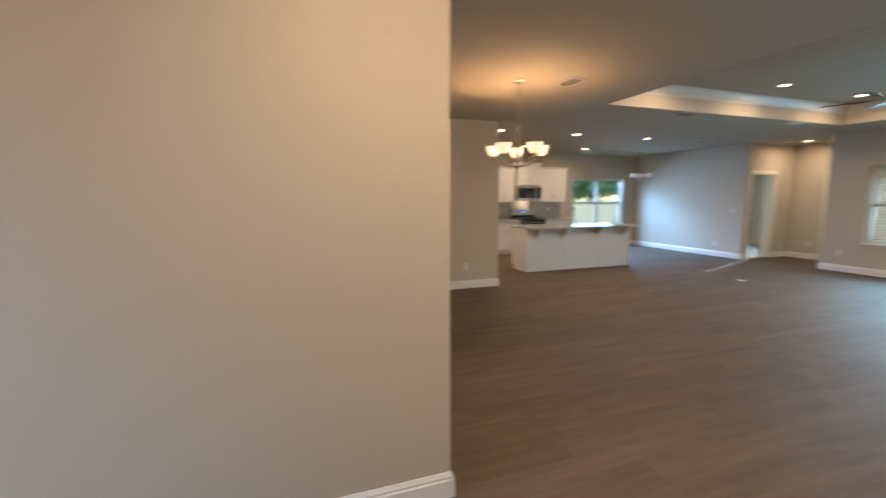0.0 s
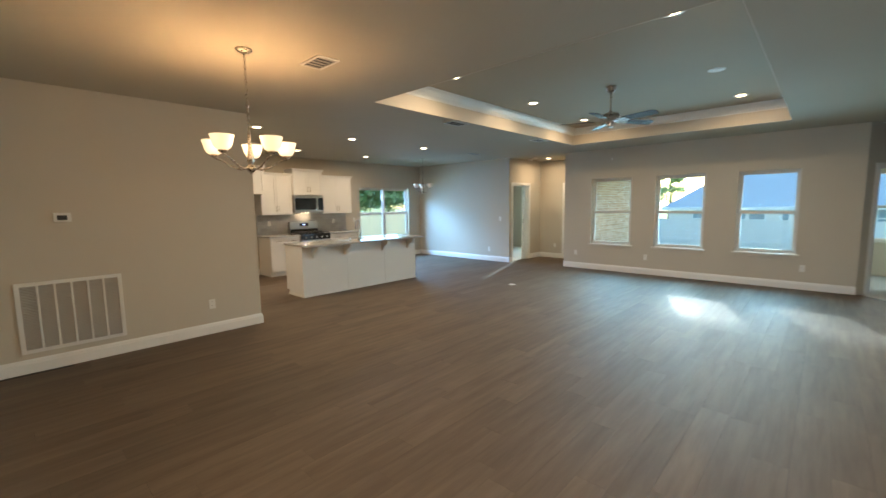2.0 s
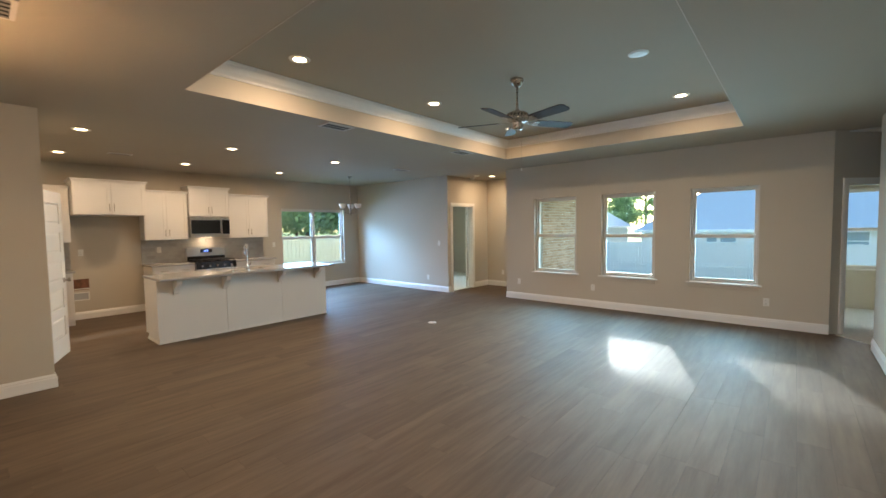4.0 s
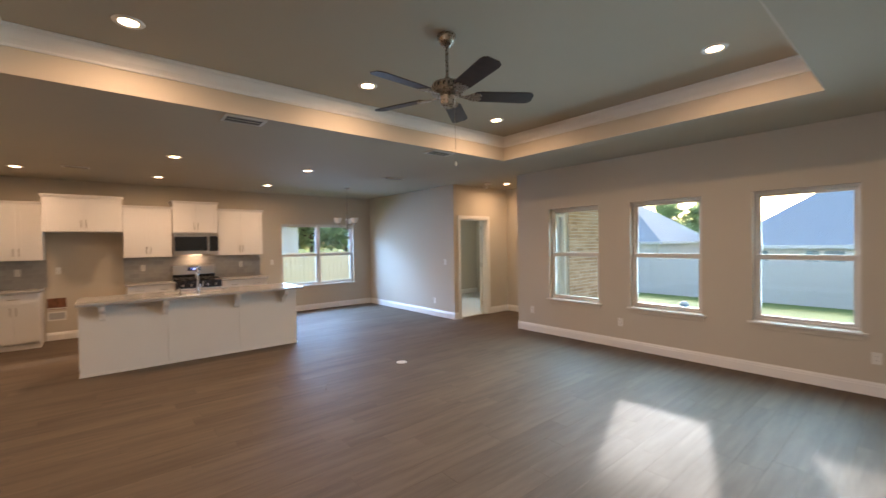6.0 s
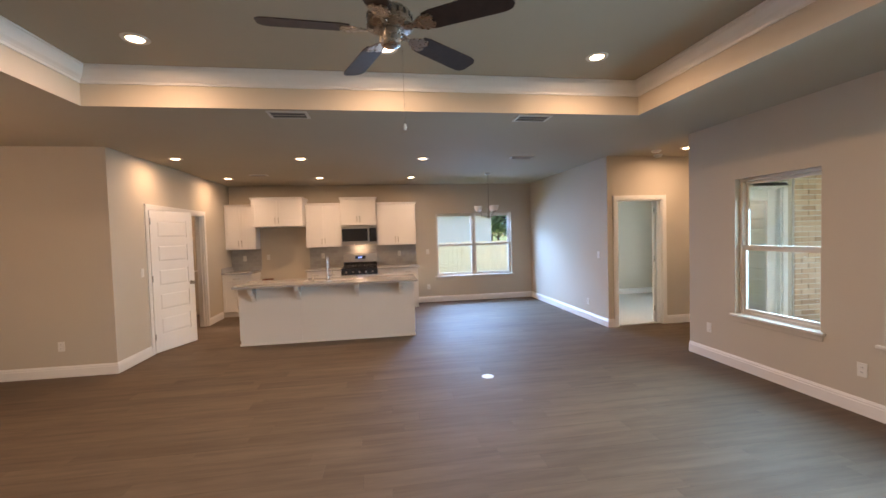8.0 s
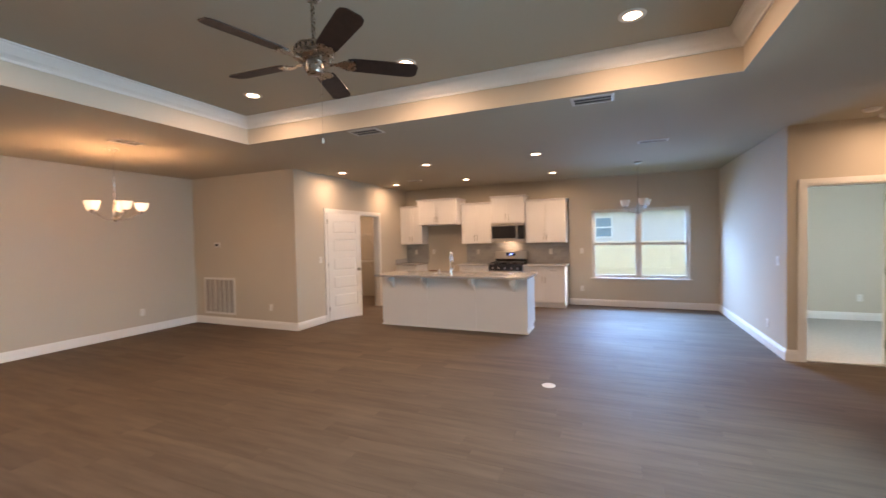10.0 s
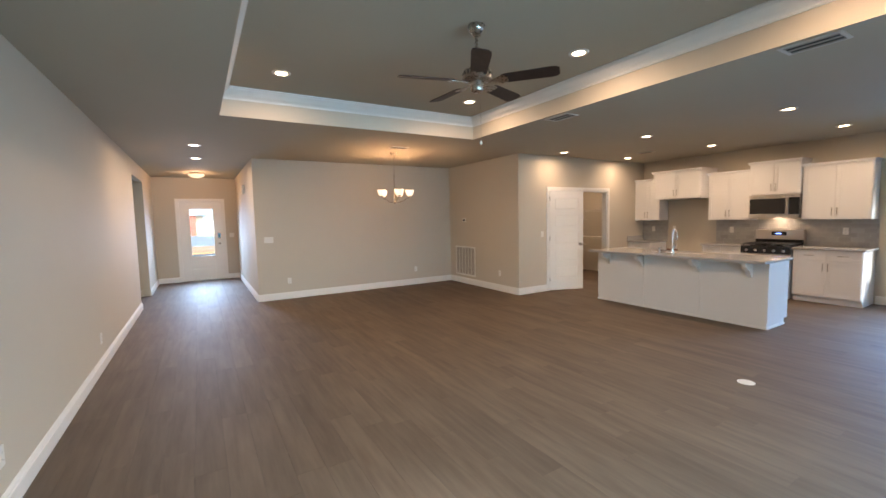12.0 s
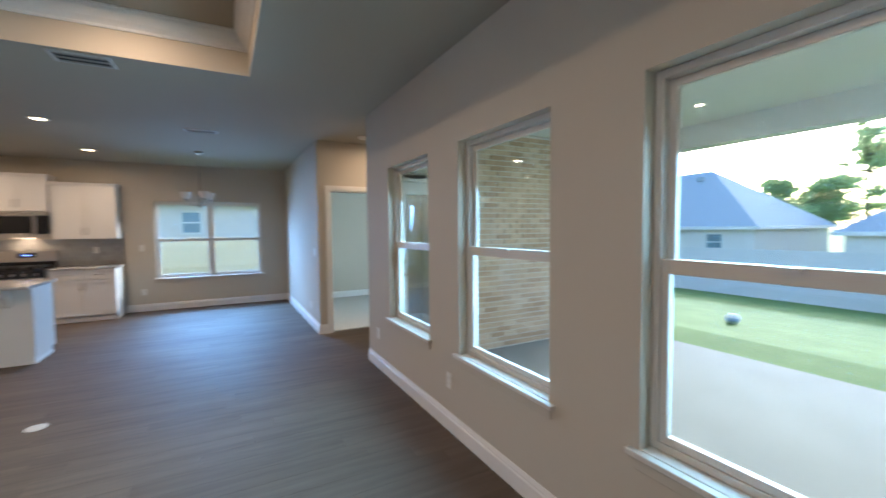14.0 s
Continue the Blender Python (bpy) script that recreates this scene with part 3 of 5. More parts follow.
for z in (0.95,):
    copy_thing(sh, at(XK + 0.002, -1.0, z, -90))

# angled bedroom door beyond the window wall
DG = ((1.92, 7.10), (3.35, 8.44))
md, ld = wall_frame(DG[1], DG[0])
wall("wall_angled", DG[1], DG[0], [(ld - 0.98, ld - 0.20, 0, 2.045)], 0.12, label="greige angled wall round a bedroom door")
wall("wall_vestibule_end", (3.35, 6.5), (3.35, 8.5), (), 0.12)
wall("wall_vestibule_side", (XR, 6.5), (3.35, 6.5), (), 0.05, ext=(-0.12, 0))
d5 = tagged(new("door_5"), "white cased angled bedroom doorway", "", "", "structure")
casing(d5, md, ld - 0.98, ld - 0.20, 2.045)
mdoor = wall_frame((1.92, 7.1), (3.35, 8.44))[0]
t = thing("master_bedroom_door", mdoor @ pose(0.252, 0.125, 0.01, 0, 0, 62), "white painted five panel bedroom door standing ajar", "door")
ph_ = (2.02 - 0.24 - 0.14 - 0.4) / 5
part("door_leaf", panel_bm(0.76, 2.02, 0.035, [(0.11, 0.65, 0.24 + k * (ph_ + 0.1), 0.24 + k * (ph_ + 0.1) + ph_) for k in range(5)]), M_DOOR, t)
knob(t, 0.69, 0.93, 0.035)
for z in (0.22, 0.98, 1.74):
    part("hinge", boxes(((-0.034, 0.002, z), (0.001, 0.006, z + 0.09)), ((-0.020, -0.004, z), (-0.010, 0.012, z + 0.09))), M_NICKEL, t, "nickel butt hinge")
mf_, _ = wall_frame((6.2, 9.6), (1.9, 9.6))
window_unit("window_6", mf_, 2.95, 4.1, 0.7, 2.1, label="white vinyl bedroom window", depth=0.12)

# entrance door
mfr, _ = wall_frame((0.385, -6.7), (XR, -6.7))
d6 = tagged(new("door_6"), "white cased front doorway", "", "", "structure")
casing(d6, mfr, 0.355, 1.355, 2.125, 0.16)
part("threshold", boxes(((0.375, -0.15, 0.0), (1.335, 0.0, 0.02)), m=mfr), M_STEEL, d6, "dark metal threshold")
t = thing("front_door", at(0.385 + 0.375, -6.77, 0.022), "white front door with one large glass light", "door")
w_, h_ = 0.96, 2.08
part("door_leaf", boxes(((0, 0, 0), (0.18, 0.045, h_)), ((0.76, 0, 0), (w_, 0.045, h_)), ((0.18, 0, 0), (0.76, 0.045, 0.62)), ((0.18, 0, 1.92), (0.76, 0.045, h_))), M_DOOR, t, bevel=0.002)
part("light_frame", boxes(((0.16, 0.045, 0.60), (0.20, 0.058, 1.94)), ((0.74, 0.045, 0.60), (0.78, 0.058, 1.94)), ((0.2, 0.045, 0.60), (0.74, 0.058, 0.64)), ((0.2, 0.045, 1.90), (0.74, 0.058, 1.94))), M_DOOR, t, bevel=0.003)
for z in (0.12, 0.35):
    part("raised_panel", boxes(((0.2, 0.045, z), (0.76, 0.051, z + 0.17))), M_DOOR, t, bevel=0.004)
part("pane", boxes(((0.175, 0.02, 0.615), (0.765, 0.026, 1.925))), M_GLASS, t, "clear glass door light").visible_shadow = False
part("keypad_lock", boxes(((0.045, 0.045, 1.1), (0.105, 0.07, 1.24))), M_BLACK, t, "black keypad deadbolt", bevel=0.004)
mm_ = Matrix.Translation((0.075, 0.045, 0.96)) @ Matrix.Rotation(radians(-90), 4, "X")
part("door_knob", lathe([(0.032, 0), (0.032, 0.006), (0.012, 0.012), (0.012, 0.032), (0.029, 0.05), (0.024, 0.064), (0.0, 0.067)], 20, mm_), M_NICKEL, t, "brushed nickel round door knob", smooth=True)


# ---- kitchen ----
def bar_pull(parent, x, y, z, length=0.13, vertical=True):
    a, b = ((x + 0.028, y, z - length / 2), (x + 0.028, y, z + length / 2)) if vertical else ((x + 0.028, y - length / 2, z), (x + 0.028, y + length / 2, z))
    bm = tube([a, b], 0.0055, 8)
    for p in (Vector(a).lerp(Vector(b), 0.15), Vector(a).lerp(Vector(b), 0.85)):
        tube([(x, p.y, p.z), (x + 0.028, p.y, p.z)], 0.004, 8, bm)
    return part("handle", bm, M_NICKEL, parent, "brushed nickel bar handle", smooth=True)


def shaker(parent, name, x, y0, y1, z0, z1, rail=0.055):
    t = 0.02
    bm = boxes(((x, y0, z0), (x + t, y0 + rail, z1)), ((x, y1 - rail, z0), (x + t, y1, z1)), ((x, y0 + rail, z1 - rail), (x + t, y1 - rail, z1)), ((x, y0 + rail, z0), (x + t, y1 - rail, z0 + rail)),
               ((x, y0 + rail, z0 + rail), (x + t - 0.009, y1 - rail, z1 - rail)))
    return part(name, bm, M_CAB, parent, "white shaker panel")


def upper_cabinet(y0, y1, z0, z1, depth, label):
    x = XK + 0.004
    t = thing("wall_cabinet", at(x, y0, z0), label, "kitchen cabinet", "wall cabinets")
    w, h = y1 - y0, z1 - z0
    part("body", boxes(((0, 0.002, 0), (depth, w - 0.002, h))), M_CAB, t)
    g = 0.012
    for k in range(2):
        a, b = (g, w / 2 - 0.002) if k == 0 else (w / 2 + 0.002, w - g)
        d = shaker(t, "door", depth + 0.001, a, b, 0.012, h - 0.012)
        bar_pull(d, depth + 0.021, b - 0.03 if k == 0 else a + 0.03, 0.13)
    c = [(0.0, 0.0), (0.01, 0.0), (0.014, 0.018), (0.03, 0.036), (0.034, 0.05), (0.0, 0.05)]
    bm = bmesh.new()
    loops = [[bm.verts.new(p) for p in ((0.0, -v * 0.8, h + z), (depth + 0.02 + v, -v * 0.8, h + z), (depth + 0.02 + v, w + v * 0.8, h + z), (0.0, w + v * 0.8, h + z))] for v, z in c]
    for A, B in zip(loops, loops[1:]):
        for i in range(4):
            bm.faces.new([A[i], A[(i + 1) % 4], B[(i + 1) % 4], B[i]])
    bm.faces.new(loops[0])
    bm.faces.new(loops[-2])
    part("crown", bm, M_CAB, t, "white crown moulding on the cabinet")
    return t


UT = 2.27
upper_cabinet(0.0, 0.61, 1.375, UT, 0.32, "white shaker wall cabinet beside the pantry wall")
upper_cabinet(0.62, 1.62, 1.83, 2.385, 0.60, "deep white shaker cabinet over the empty fridge space")
upper_cabinet(1.63, 2.365, 1.375, UT, 0.32, "white shaker wall cabinet over the worktop")
upper_cabinet(2.37, 3.13, 1.825, 2.385, 0.38, "short white shaker cabinet over the microwave")
upper_cabinet(3.135, 4.0, 1.375, UT, 0.32, "white shaker wall cabinet beside the range")


def base_cabinet(y0, y1, label, ndraw=2):
    t = thing("base_cabinet", at(XK + 0.004, y0, 0.0), label, "kitchen cabinet", "base cabinets")
    w, d = y1 - y0, 0.59
    part("body", boxes(((0, 0.002, 0.1), (d, w - 0.002, 0.876))), M_CAB, t)
    part("toe_kick", boxes(((0, 0.012, 0.002), (d - 0.06, w - 0.002, 0.1)), ((d - 0.06, 0.0, 0.002), (d - 0.045, w, 0.08))), M_CAB, t)
    n = 2
    for k in range(n):
        a, b = 0.012 + k * (w / n - 0.01), (k + 1) * w / n - 0.002 - (0.01 if k == n - 1 else 0)
        if k == 0 or ndraw == 2:
            a2, b2 = (a, b) if ndraw == 2 else (0.012, w - 0.012)
            dr = shaker(t, "drawer", d + 0.001, a2, b2, 0.715, 0.862, 0.03)
            bar_pull(dr, d + 0.021, (a2 + b2) / 2, 0.79, 0.13, False)
        dd = shaker(t, "door", d + 0.001, a, b, 0.118, 0.70)
        bar_pull(dd, d + 0.021, b - 0.03 if k == 0 else a + 0.03, 0.60)
    return t


base_cabinet(0.0, 0.575, "white shaker base cabinet in the pantry corner", 1)
base_cabinet(1.66, 2.368, "white shaker base cabinet beside the range")
base_cabinet(3.132, 4.0, "white shaker base cabinet at the window end")


def worktop(y0, y1, label, splash_side=False):
    t = thing("worktop", at(XK + 0.004, y0, 0.877), label, "countertop", "wall worktops")
    part("slab", boxes(((0, 0, 0), (0.635, y1 - y0, 0.032))), M_COUNTER, t, bevel=0.004)
    if splash_side:
        part("side_splash", boxes(((0.01, 0.003, 0.033), (0.62, 0.022, 0.135))), M_COUNTER, t, "grey granite side splash", bevel=0.003)


worktop(0.0, 0.60, "polished grey speckled granite worktop in the corner", True)
worktop(1.64, 2.37, "polished grey speckled granite worktop beside the range")
worktop(3.13, 4.03, "polished grey speckled granite worktop by the window")
M_TILE = material("grey_tile", (0.36, 0.35, 0.33), 0.3, var=0.08, scale=9)
t = M_TILE.node_tree
hv_, oi_, vr_ = (t.nodes.new("ShaderNode" + k) for k in ("HueSaturation", "ObjectInfo", "MapRange"))
vr_.inputs["To Min"].default_value, vr_.inputs["To Max"].default_value = 0.9, 1.1
t.links.new(oi_.outputs["Random"], vr_.inputs["Value"])
t.links.new(vr_.outputs[0], hv_.inputs["Value"])
pb_ = t.nodes["Principled BSDF"]
t.links.new(pb_.inputs["Base Color"].links[0].from_socket, hv_.inputs["Color"])
t.links.new(hv_.outputs[0], pb_.inputs["Base Color"])
SPL = ((0.0, 0.62), (1.64, 4.02))
spl = tagged(new("backsplash"), "grey glazed tile backsplash behind the worktops", "", "", "structure")
part("grout", boxes(*[((XK, a, 0.91), (XK + 0.006, b, 1.374)) for a, b in SPL]), material("grey_grout", (0.42, 0.41, 0.39), 0.8), spl)

# outlets on the splash come with the other plates

# range
t = thing("range", at(XK + 0.02, 2.376, 0.0), "stainless steel gas range with black cooktop", "cooker")
W = 0.748
part("body", boxes(((0.0, 0, 0.02), (0.62, W, 0.885))), M_STEEL, t, bevel=0.004)
part("cooktop", boxes(((0.05, 0.0, 0.886), (0.655, W, 0.912))), M_BLACK, t, "black enamel cooktop", bevel=0.005)
part("front_panel", boxes(((0.621, 0.0, 0.78), (0.66, W, 0.885))), M_BLACK, t, bevel=0.006)
for k in range(5):
    y = 0.10 + k * (W - 0.2) / 4
    m5 = Matrix.Translation((0.66, y, 0.835)) @ Matrix.Rotation(radians(90), 4, "Y")
    part("knob", lathe([(0.022, 0), (0.022, 0.006), (0.017, 0.012), (0.015, 0.03), (0.0, 0.031)], 16, m5), M_STEEL, t, smooth=True)
dr = part("oven_door", boxes(((0.621, 0.004, 0.22), (0.65, W - 0.004, 0.77))), M_STEEL, t, bevel=0.005)
part("window", boxes(((0.6505, 0.12, 0.34), (0.652, W - 0.12, 0.62))), M_DARKGLASS, dr, "black oven window")
part("handle", tube([(0.65, 0.06, 0.71), (0.69, 0.065, 0.71), (0.695, 0.09, 0.71), (0.695, W - 0.09, 0.71), (0.69, W - 0.065, 0.71), (0.65, W - 0.06, 0.71)], 0.011, 10), M_STEEL, dr, smooth=True)
part("drawer", boxes(((0.621, 0.004, 0.06), (0.645, W - 0.004, 0.21))), M_STEEL, t, bevel=0.004)
bg = part("backguard", prism([(0.0, 0.004), (0.085, 0.004), (0.085, W - 0.004), (0.0, W - 0.004)], 0.913, 1.185), M_STEEL, t, "stainless steel control backguard", bevel=0.01)
part("black_band", boxes(((0.0855, 0.01, 0.915), (0.088, W - 0.01, 1.01))), M_BLACK, t)
part("display", boxes(((0.0855, 0.26, 1.08), (0.088, W - 0.26, 1.15))), M_DARKGLASS, t, "black clock display")
part("clock_digits", boxes(*[((0.0882, 0.33 + k * 0.022, 1.103), (0.0886, 0.345 + k * 0.022, 1.126)) for k in range(4)]), emitter("blue_led", (0.1, 0.25, 1.0), 1.0), t, "blue lit clock digits")
for y0 in (0.03, 0.275, 0.52):
    bm = bmesh.new()
    y1 = y0 + 0.2
    z0, z1 = 0.942, 0.958
    for a in (y0, y1 - 0.012):
        add_box(bm, (0.12, a, z0), (0.63, a + 0.012, z1))
    for k in range(5):
        x = 0.12 + k * 0.1245
        add_box(bm, (x, y0 + 0.012, z0), (x + 0.012, y1 - 0.012, z1))
    for x in (0.12, 0.618):
        for a in (y0, y1 - 0.012):
            add_box(bm, (x, a, 0.912), (x + 0.012, a + 0.012, z0))
    add_box(bm, (0.12, (y0 + y1) / 2 - 0.006, z0 + 0.002), (0.63, (y0 + y1) / 2 + 0.006, z1 + 0.002))
    part("grate", bm, M_IRON, t, "black cast iron grate")
for x, y in ((0.24, 0.13), (0.5, 0.13), (0.24, 0.62), (0.5, 0.62), (0.37, 0.375)):
    part("burner", lathe([(0.045, 0.912), (0.045, 0.922), (0.03, 0.924), (0.03, 0.93), (0.0, 0.931)], 18, at(x, y)), M_IRON, t)

# microwave
t = thing("microwave", at(XK + 0.01, 2.376, 1.405), "stainless steel microwave hung over the range", "microwave")
part("body", boxes(((0.0, 0, 0), (0.37, W, 0.415))), M_STEEL, t, bevel=0.004)
part("top_vent", boxes(((0.371, 0.0, 0.36), (0.40, W, 0.415))), M_STEEL, t, bevel=0.003)
for k in range(12):
    part("vent_slot", boxes(((0.4005, 0.06 + k * 0.052, 0.385), (0.402, 0.1 + k * 0.052, 0.39))), M_DARK, t)
d = part("door", boxes(((0.371, 0.0, 0.062), (0.40, 0.60, 0.357))), M_STEEL, t, "stainless steel microwave door", bevel=0.003)
part("control_panel", boxes(((0.371, 0.602, 0.062), (0.40, W, 0.357))), M_DARKGLASS, t, "black glass control panel", bevel=0.003)
part("bottom_trim", boxes(((0.371, 0.0, 0.0), (0.404, W, 0.06))), M_STEEL, t, bevel=0.003)
part("glass", boxes(((0.4005, 0.018, 0.075), (0.4015, 0.56, 0.348))), M_DARKGLASS, d, "black glass door front")
part("window", boxes(((0.4018, 0.07, 0.12), (0.4024, 0.47, 0.305))), M_BLACK, d, "dark door window")
part("handle", tube([(0.40, 0.575, 0.34), (0.435, 0.575, 0.335), (0.44, 0.575, 0.3), (0.44, 0.575, 0.1), (0.435, 0.575, 0.075), (0.40, 0.575, 0.07)], 0.012, 10), M_STEEL, t, "curved steel handle", smooth=True)
part("keypad", boxes(((0.4005, 0.63, 0.09), (0.4015, 0.72, 0.33))), M_BLACK, t)
lamp = new("hood_lamp", bpy.data.lights.new("hood_lamp", "AREA"))
lamp.data.shape, lamp.data.size, lamp.data.size_y, lamp.data.energy, lamp.data.color = "RECTANGLE", 0.3, 0.1, 0.26, WARM
lamp.matrix_world = pose(XK + 0.2, 2.75, 1.40)
part("lamp_lens", boxes(((0.14, 0.25, -0.004), (0.22, 0.5, -0.0005))), M_CAN, t, "lit lamp lens under the microwave")

# island
IY0, IY1, IX0, IX1 = 1.12, 3.70, -5.52, -4.935
t = thing("kitchen_island", at(0, 0, 0), "white panelled kitchen island on the plank floor", "kitchen island")
part("body", boxes(((IX0, IY0, 0.09), (IX1, IY1, 0.875)), ((IX0 + 0.07, IY0, 0.002), (IX1, IY1, 0.09))), M_CAB, t)
for a, b in ((IY0, 1.995), (2.0, 2.87), (2.875, IY1)):
    part("front_panel", boxes(((IX1, a, 0.03), (IX1 + 0.012, b, 0.875))), M_CAB, t, bevel=0.0015)
part("shoe_moulding", boxes(((IX1, IY0 - 0.012, 0.002), (IX1 + 0.024, IY1 + 0.012, 0.03)), ((IX0 + 0.07, IY0 - 0.012, 0.002), (IX1, IY0, 0.03)), ((IX0 + 0.07, IY1, 0.002), (IX1, IY1 + 0.012, 0.03))), M_TRIM, t)
part("end_panel", boxes(((IX0 + 0.0, IY1, 0.09), (IX1 + 0.012, IY1 + 0.01, 0.875))), M_CAB, t)
part("end_panel", boxes(((IX0 + 0.0, IY0 - 0.01, 0.09), (IX1 + 0.012, IY0, 0.875))), M_CAB, t)
for k in range(4):
    a = IY0 + 0.03 + k * 0.64
    d = shaker(t, "door", IX0 - 0.022, a, a + 0.60, 0.12, 0.7)
    dr = shaker(t, "drawer", IX0 - 0.022, a, a + 0.60, 0.715, 0.86, 0.03)
CORB = [(0.0, 0.0), (0.2, 0.0), (0.2, -0.025), (0.192, -0.04), (0.18, -0.045), (0.175, -0.065), (0.15, -0.085), (0.115, -0.098), (0.085, -0.115), (0.065, -0.145), (0.05, -0.165), (0.045, -0.19), (0.03, -0.205), (0.0, -0.21)]
for y in (1.33, 1.97, 2.83, 3.50):
    bm = bmesh.new()
    A = [bm.verts.new((IX1 + 0.012 + x, y - 0.03, 0.874 + z)) for x, z in CORB]
    B = [bm.verts.new((IX1 + 0.012 + x, y + 0.03, 0.874 + z)) for x, z in CORB]
    bm.faces.new(A)
    bm.faces.new(B[::-1])
    for k in range(len(A)):
        bm.faces.new([A[k], A[(k + 1) % len(A)], B[(k + 1) % len(A)], B[k]])
    part("corbel", bm, M_CAB, t, "white scrolled corbel under the worktop")
SX0, SX1, SY0, SY1 = -5.52, -5.12, 2.0, 2.75
ct = thing("island_worktop", at(0, 0, 0.877), "polished grey speckled granite island worktop", "countertop")
X0, X1, Y0, Y1 = IX0 - 0.03, -4.69, 1.095, 3.75
bm = boxes(((X0, Y0, 0), (SX0 + 0.02, Y1, 0.032)), ((SX1, Y0, 0), (X1, Y1, 0.032)), ((SX0 + 0.02, Y0, 0), (SX1, SY0, 0.032)), ((SX0 + 0.02, SY1, 0), (SX1, Y1, 0.032)))
part("slab", bm, M_COUNTER, ct)
t = thing("sink", at(0, 0, 0.70), "stainless steel undermount sink in the island", "sink")
part("basin", boxes(((SX0 + 0.021, SY0, 0.0), (SX1, SY1, 0.004)), ((SX0 + 0.021, SY0, 0.004), (SX0 + 0.024, SY1, 0.20)), ((SX1 - 0.003, SY0, 0.004), (SX1 - 0.0005, SY1, 0.20)), ((SX0 + 0.024, SY0 + 0.0005, 0.004), (SX1 - 0.003, SY0 + 0.004, 0.20)), ((SX0 + 0.024, SY1 - 0.004, 0.004), (SX1 - 0.003, SY1 - 0.0005, 0.20))), M_STEEL, t)
part("drain", lathe([(0.045, 0.004), (0.045, 0.007), (0.03, 0.006), (0.0, 0.005)], 20, at(-5.3, 2.37)), M_NICKEL, t)
t = thing("faucet", at(-5.07, 2.38, 0.91), "chrome pull-down kitchen faucet on the island", "faucet")
M_CHROME = material("chrome", (0.75, 0.75, 0.76), 0.08, 1.0, var=0.01)
part("base", lathe([(0.03, 0), (0.03, 0.012), (0.022, 0.02), (0.02, 0.10), (0.016, 0.11), (0.0, 0.112)], 20), M_CHROME, t, smooth=True)
part("spout", tube([(0, 0, 0.1)] + [(0, 0, 0.26)] + [(-0.05 + 0.05 * math.cos(a), 0, 0.32 + 0.05 * math.sin(a)) for a in [k * math.pi / 10 for k in range(0, 10)]] + [(-0.101, 0, 0.31), (-0.105, 0, 0.28)], 0.011, 12), M_CHROME, t, smooth=True)
part("spray_head", lathe([(0.011, 0.285), (0.016, 0.28), (0.018, 0.21), (0.014, 0.195), (0.0, 0.194)], 16, Matrix.Translation((-0.105, 0, 0))), M_CHROME, t, smooth=True)
part("lever", tube([(0, 0.02, 0.07), (0, 0.045, 0.075), (0.0, 0.06, 0.1), (0, 0.065, 0.15)], [0.012, 0.01, 0.007, 0.006], 10), M_CHROME, t, smooth=True)
t = thing("soap_dispenser", at(-5.07, 2.16, 0.91), "small chrome soap dispenser beside the faucet", "soap dispenser")
part("body", lathe([(0.02, 0), (0.02, 0.008), (0.012, 0.012), (0.011, 0.06), (0.015, 0.065), (0.015, 0.075), (0.0, 0.077)], 16), M_CHROME, t, smooth=True)
part("nozzle", tube([(0, 0, 0.07), (-0.05, 0, 0.072), (-0.07, 0, 0.06)], 0.005, 8), M_CHROME, t, smooth=True)

# recessed water box in the fridge space
t = thing("ice_maker_box", at(XK, 0.61, 0.335), "open plumbing cutout over a white water box", "water box")
part("frame", boxes(((0.0, 0, 0.20), (0.006, 0.24, 0.215)), ((0.0, 0, 0.0), (0.012, 0.02, 0.15)), ((0, 0.22, 0), (0.012, 0.24, 0.15)), ((0, 0.02, 0), (0.012, 0.22, 0.02)), ((0, 0.02, 0.13), (0.012, 0.22, 0.15))), M_PLASTIC, t)
part("box", boxes(((0.0, 0.02, 0.02), (0.002, 0.22, 0.13))), material("grey_plastic", (0.4, 0.4, 0.4), 0.5), t)
part("cutout", boxes(((0.0, 0.0, 0.19), (0.003, 0.24, 0.38))), material("bare_stud_wood", (0.22, 0.09, 0.045), 0.8, var=0.5, scale=14), t, "bare brown cutout in the drywall")


# ---- fan, chandeliers, ceiling fittings ----
t = thing("ceiling_fan", at(-0.665, 3.30, 0), "five blade ceiling fan, nickel motor and dark walnut blades", "ceiling fan")
part("canopy", lathe([(0.0, HT), (0.068, HT), (0.07, HT - 0.02), (0.055, HT - 0.05), (0.035, HT - 0.075), (0.014, HT - 0.085), (0.0, HT - 0.085)], 28), M_NICKEL, t, smooth=True)
part("downrod", tube([(0, 0, HT - 0.08), (0, 0, 2.74)], 0.0127, 12), M_NICKEL, t, smooth=True)
part("collar", lathe([(0.0, 2.745), (0.024, 2.745), (0.030, 2.705), (0.0, 2.70)], 20), M_NICKEL, t, smooth=True)
part("motor_housing", lathe([(0.0, 2.712), (0.07, 2.712), (0.106, 2.703), (0.116, 2.69), (0.116, 2.655), (0.108, 2.648), (0.118, 2.643), (0.118, 2.632), (0.085, 2.615), (0.0, 2.61)], 36), M_NICKEL, t, smooth=True)
for k in range(20):
    a = k * math.pi / 10
    part("vent_slot", boxes(((0.1155, -0.006, 2.66), (0.1168, 0.006, 2.685)), m=Matrix.Rotation(a, 4, "Z")), M_DARK, t)
part("switch_housing", lathe([(0.0, 2.615), (0.055, 2.612), (0.055, 2.56), (0.05, 2.545), (0.03, 2.535), (0.0, 2.532)], 28), M_NICKEL, t, smooth=True)
CHAIN = 2.12
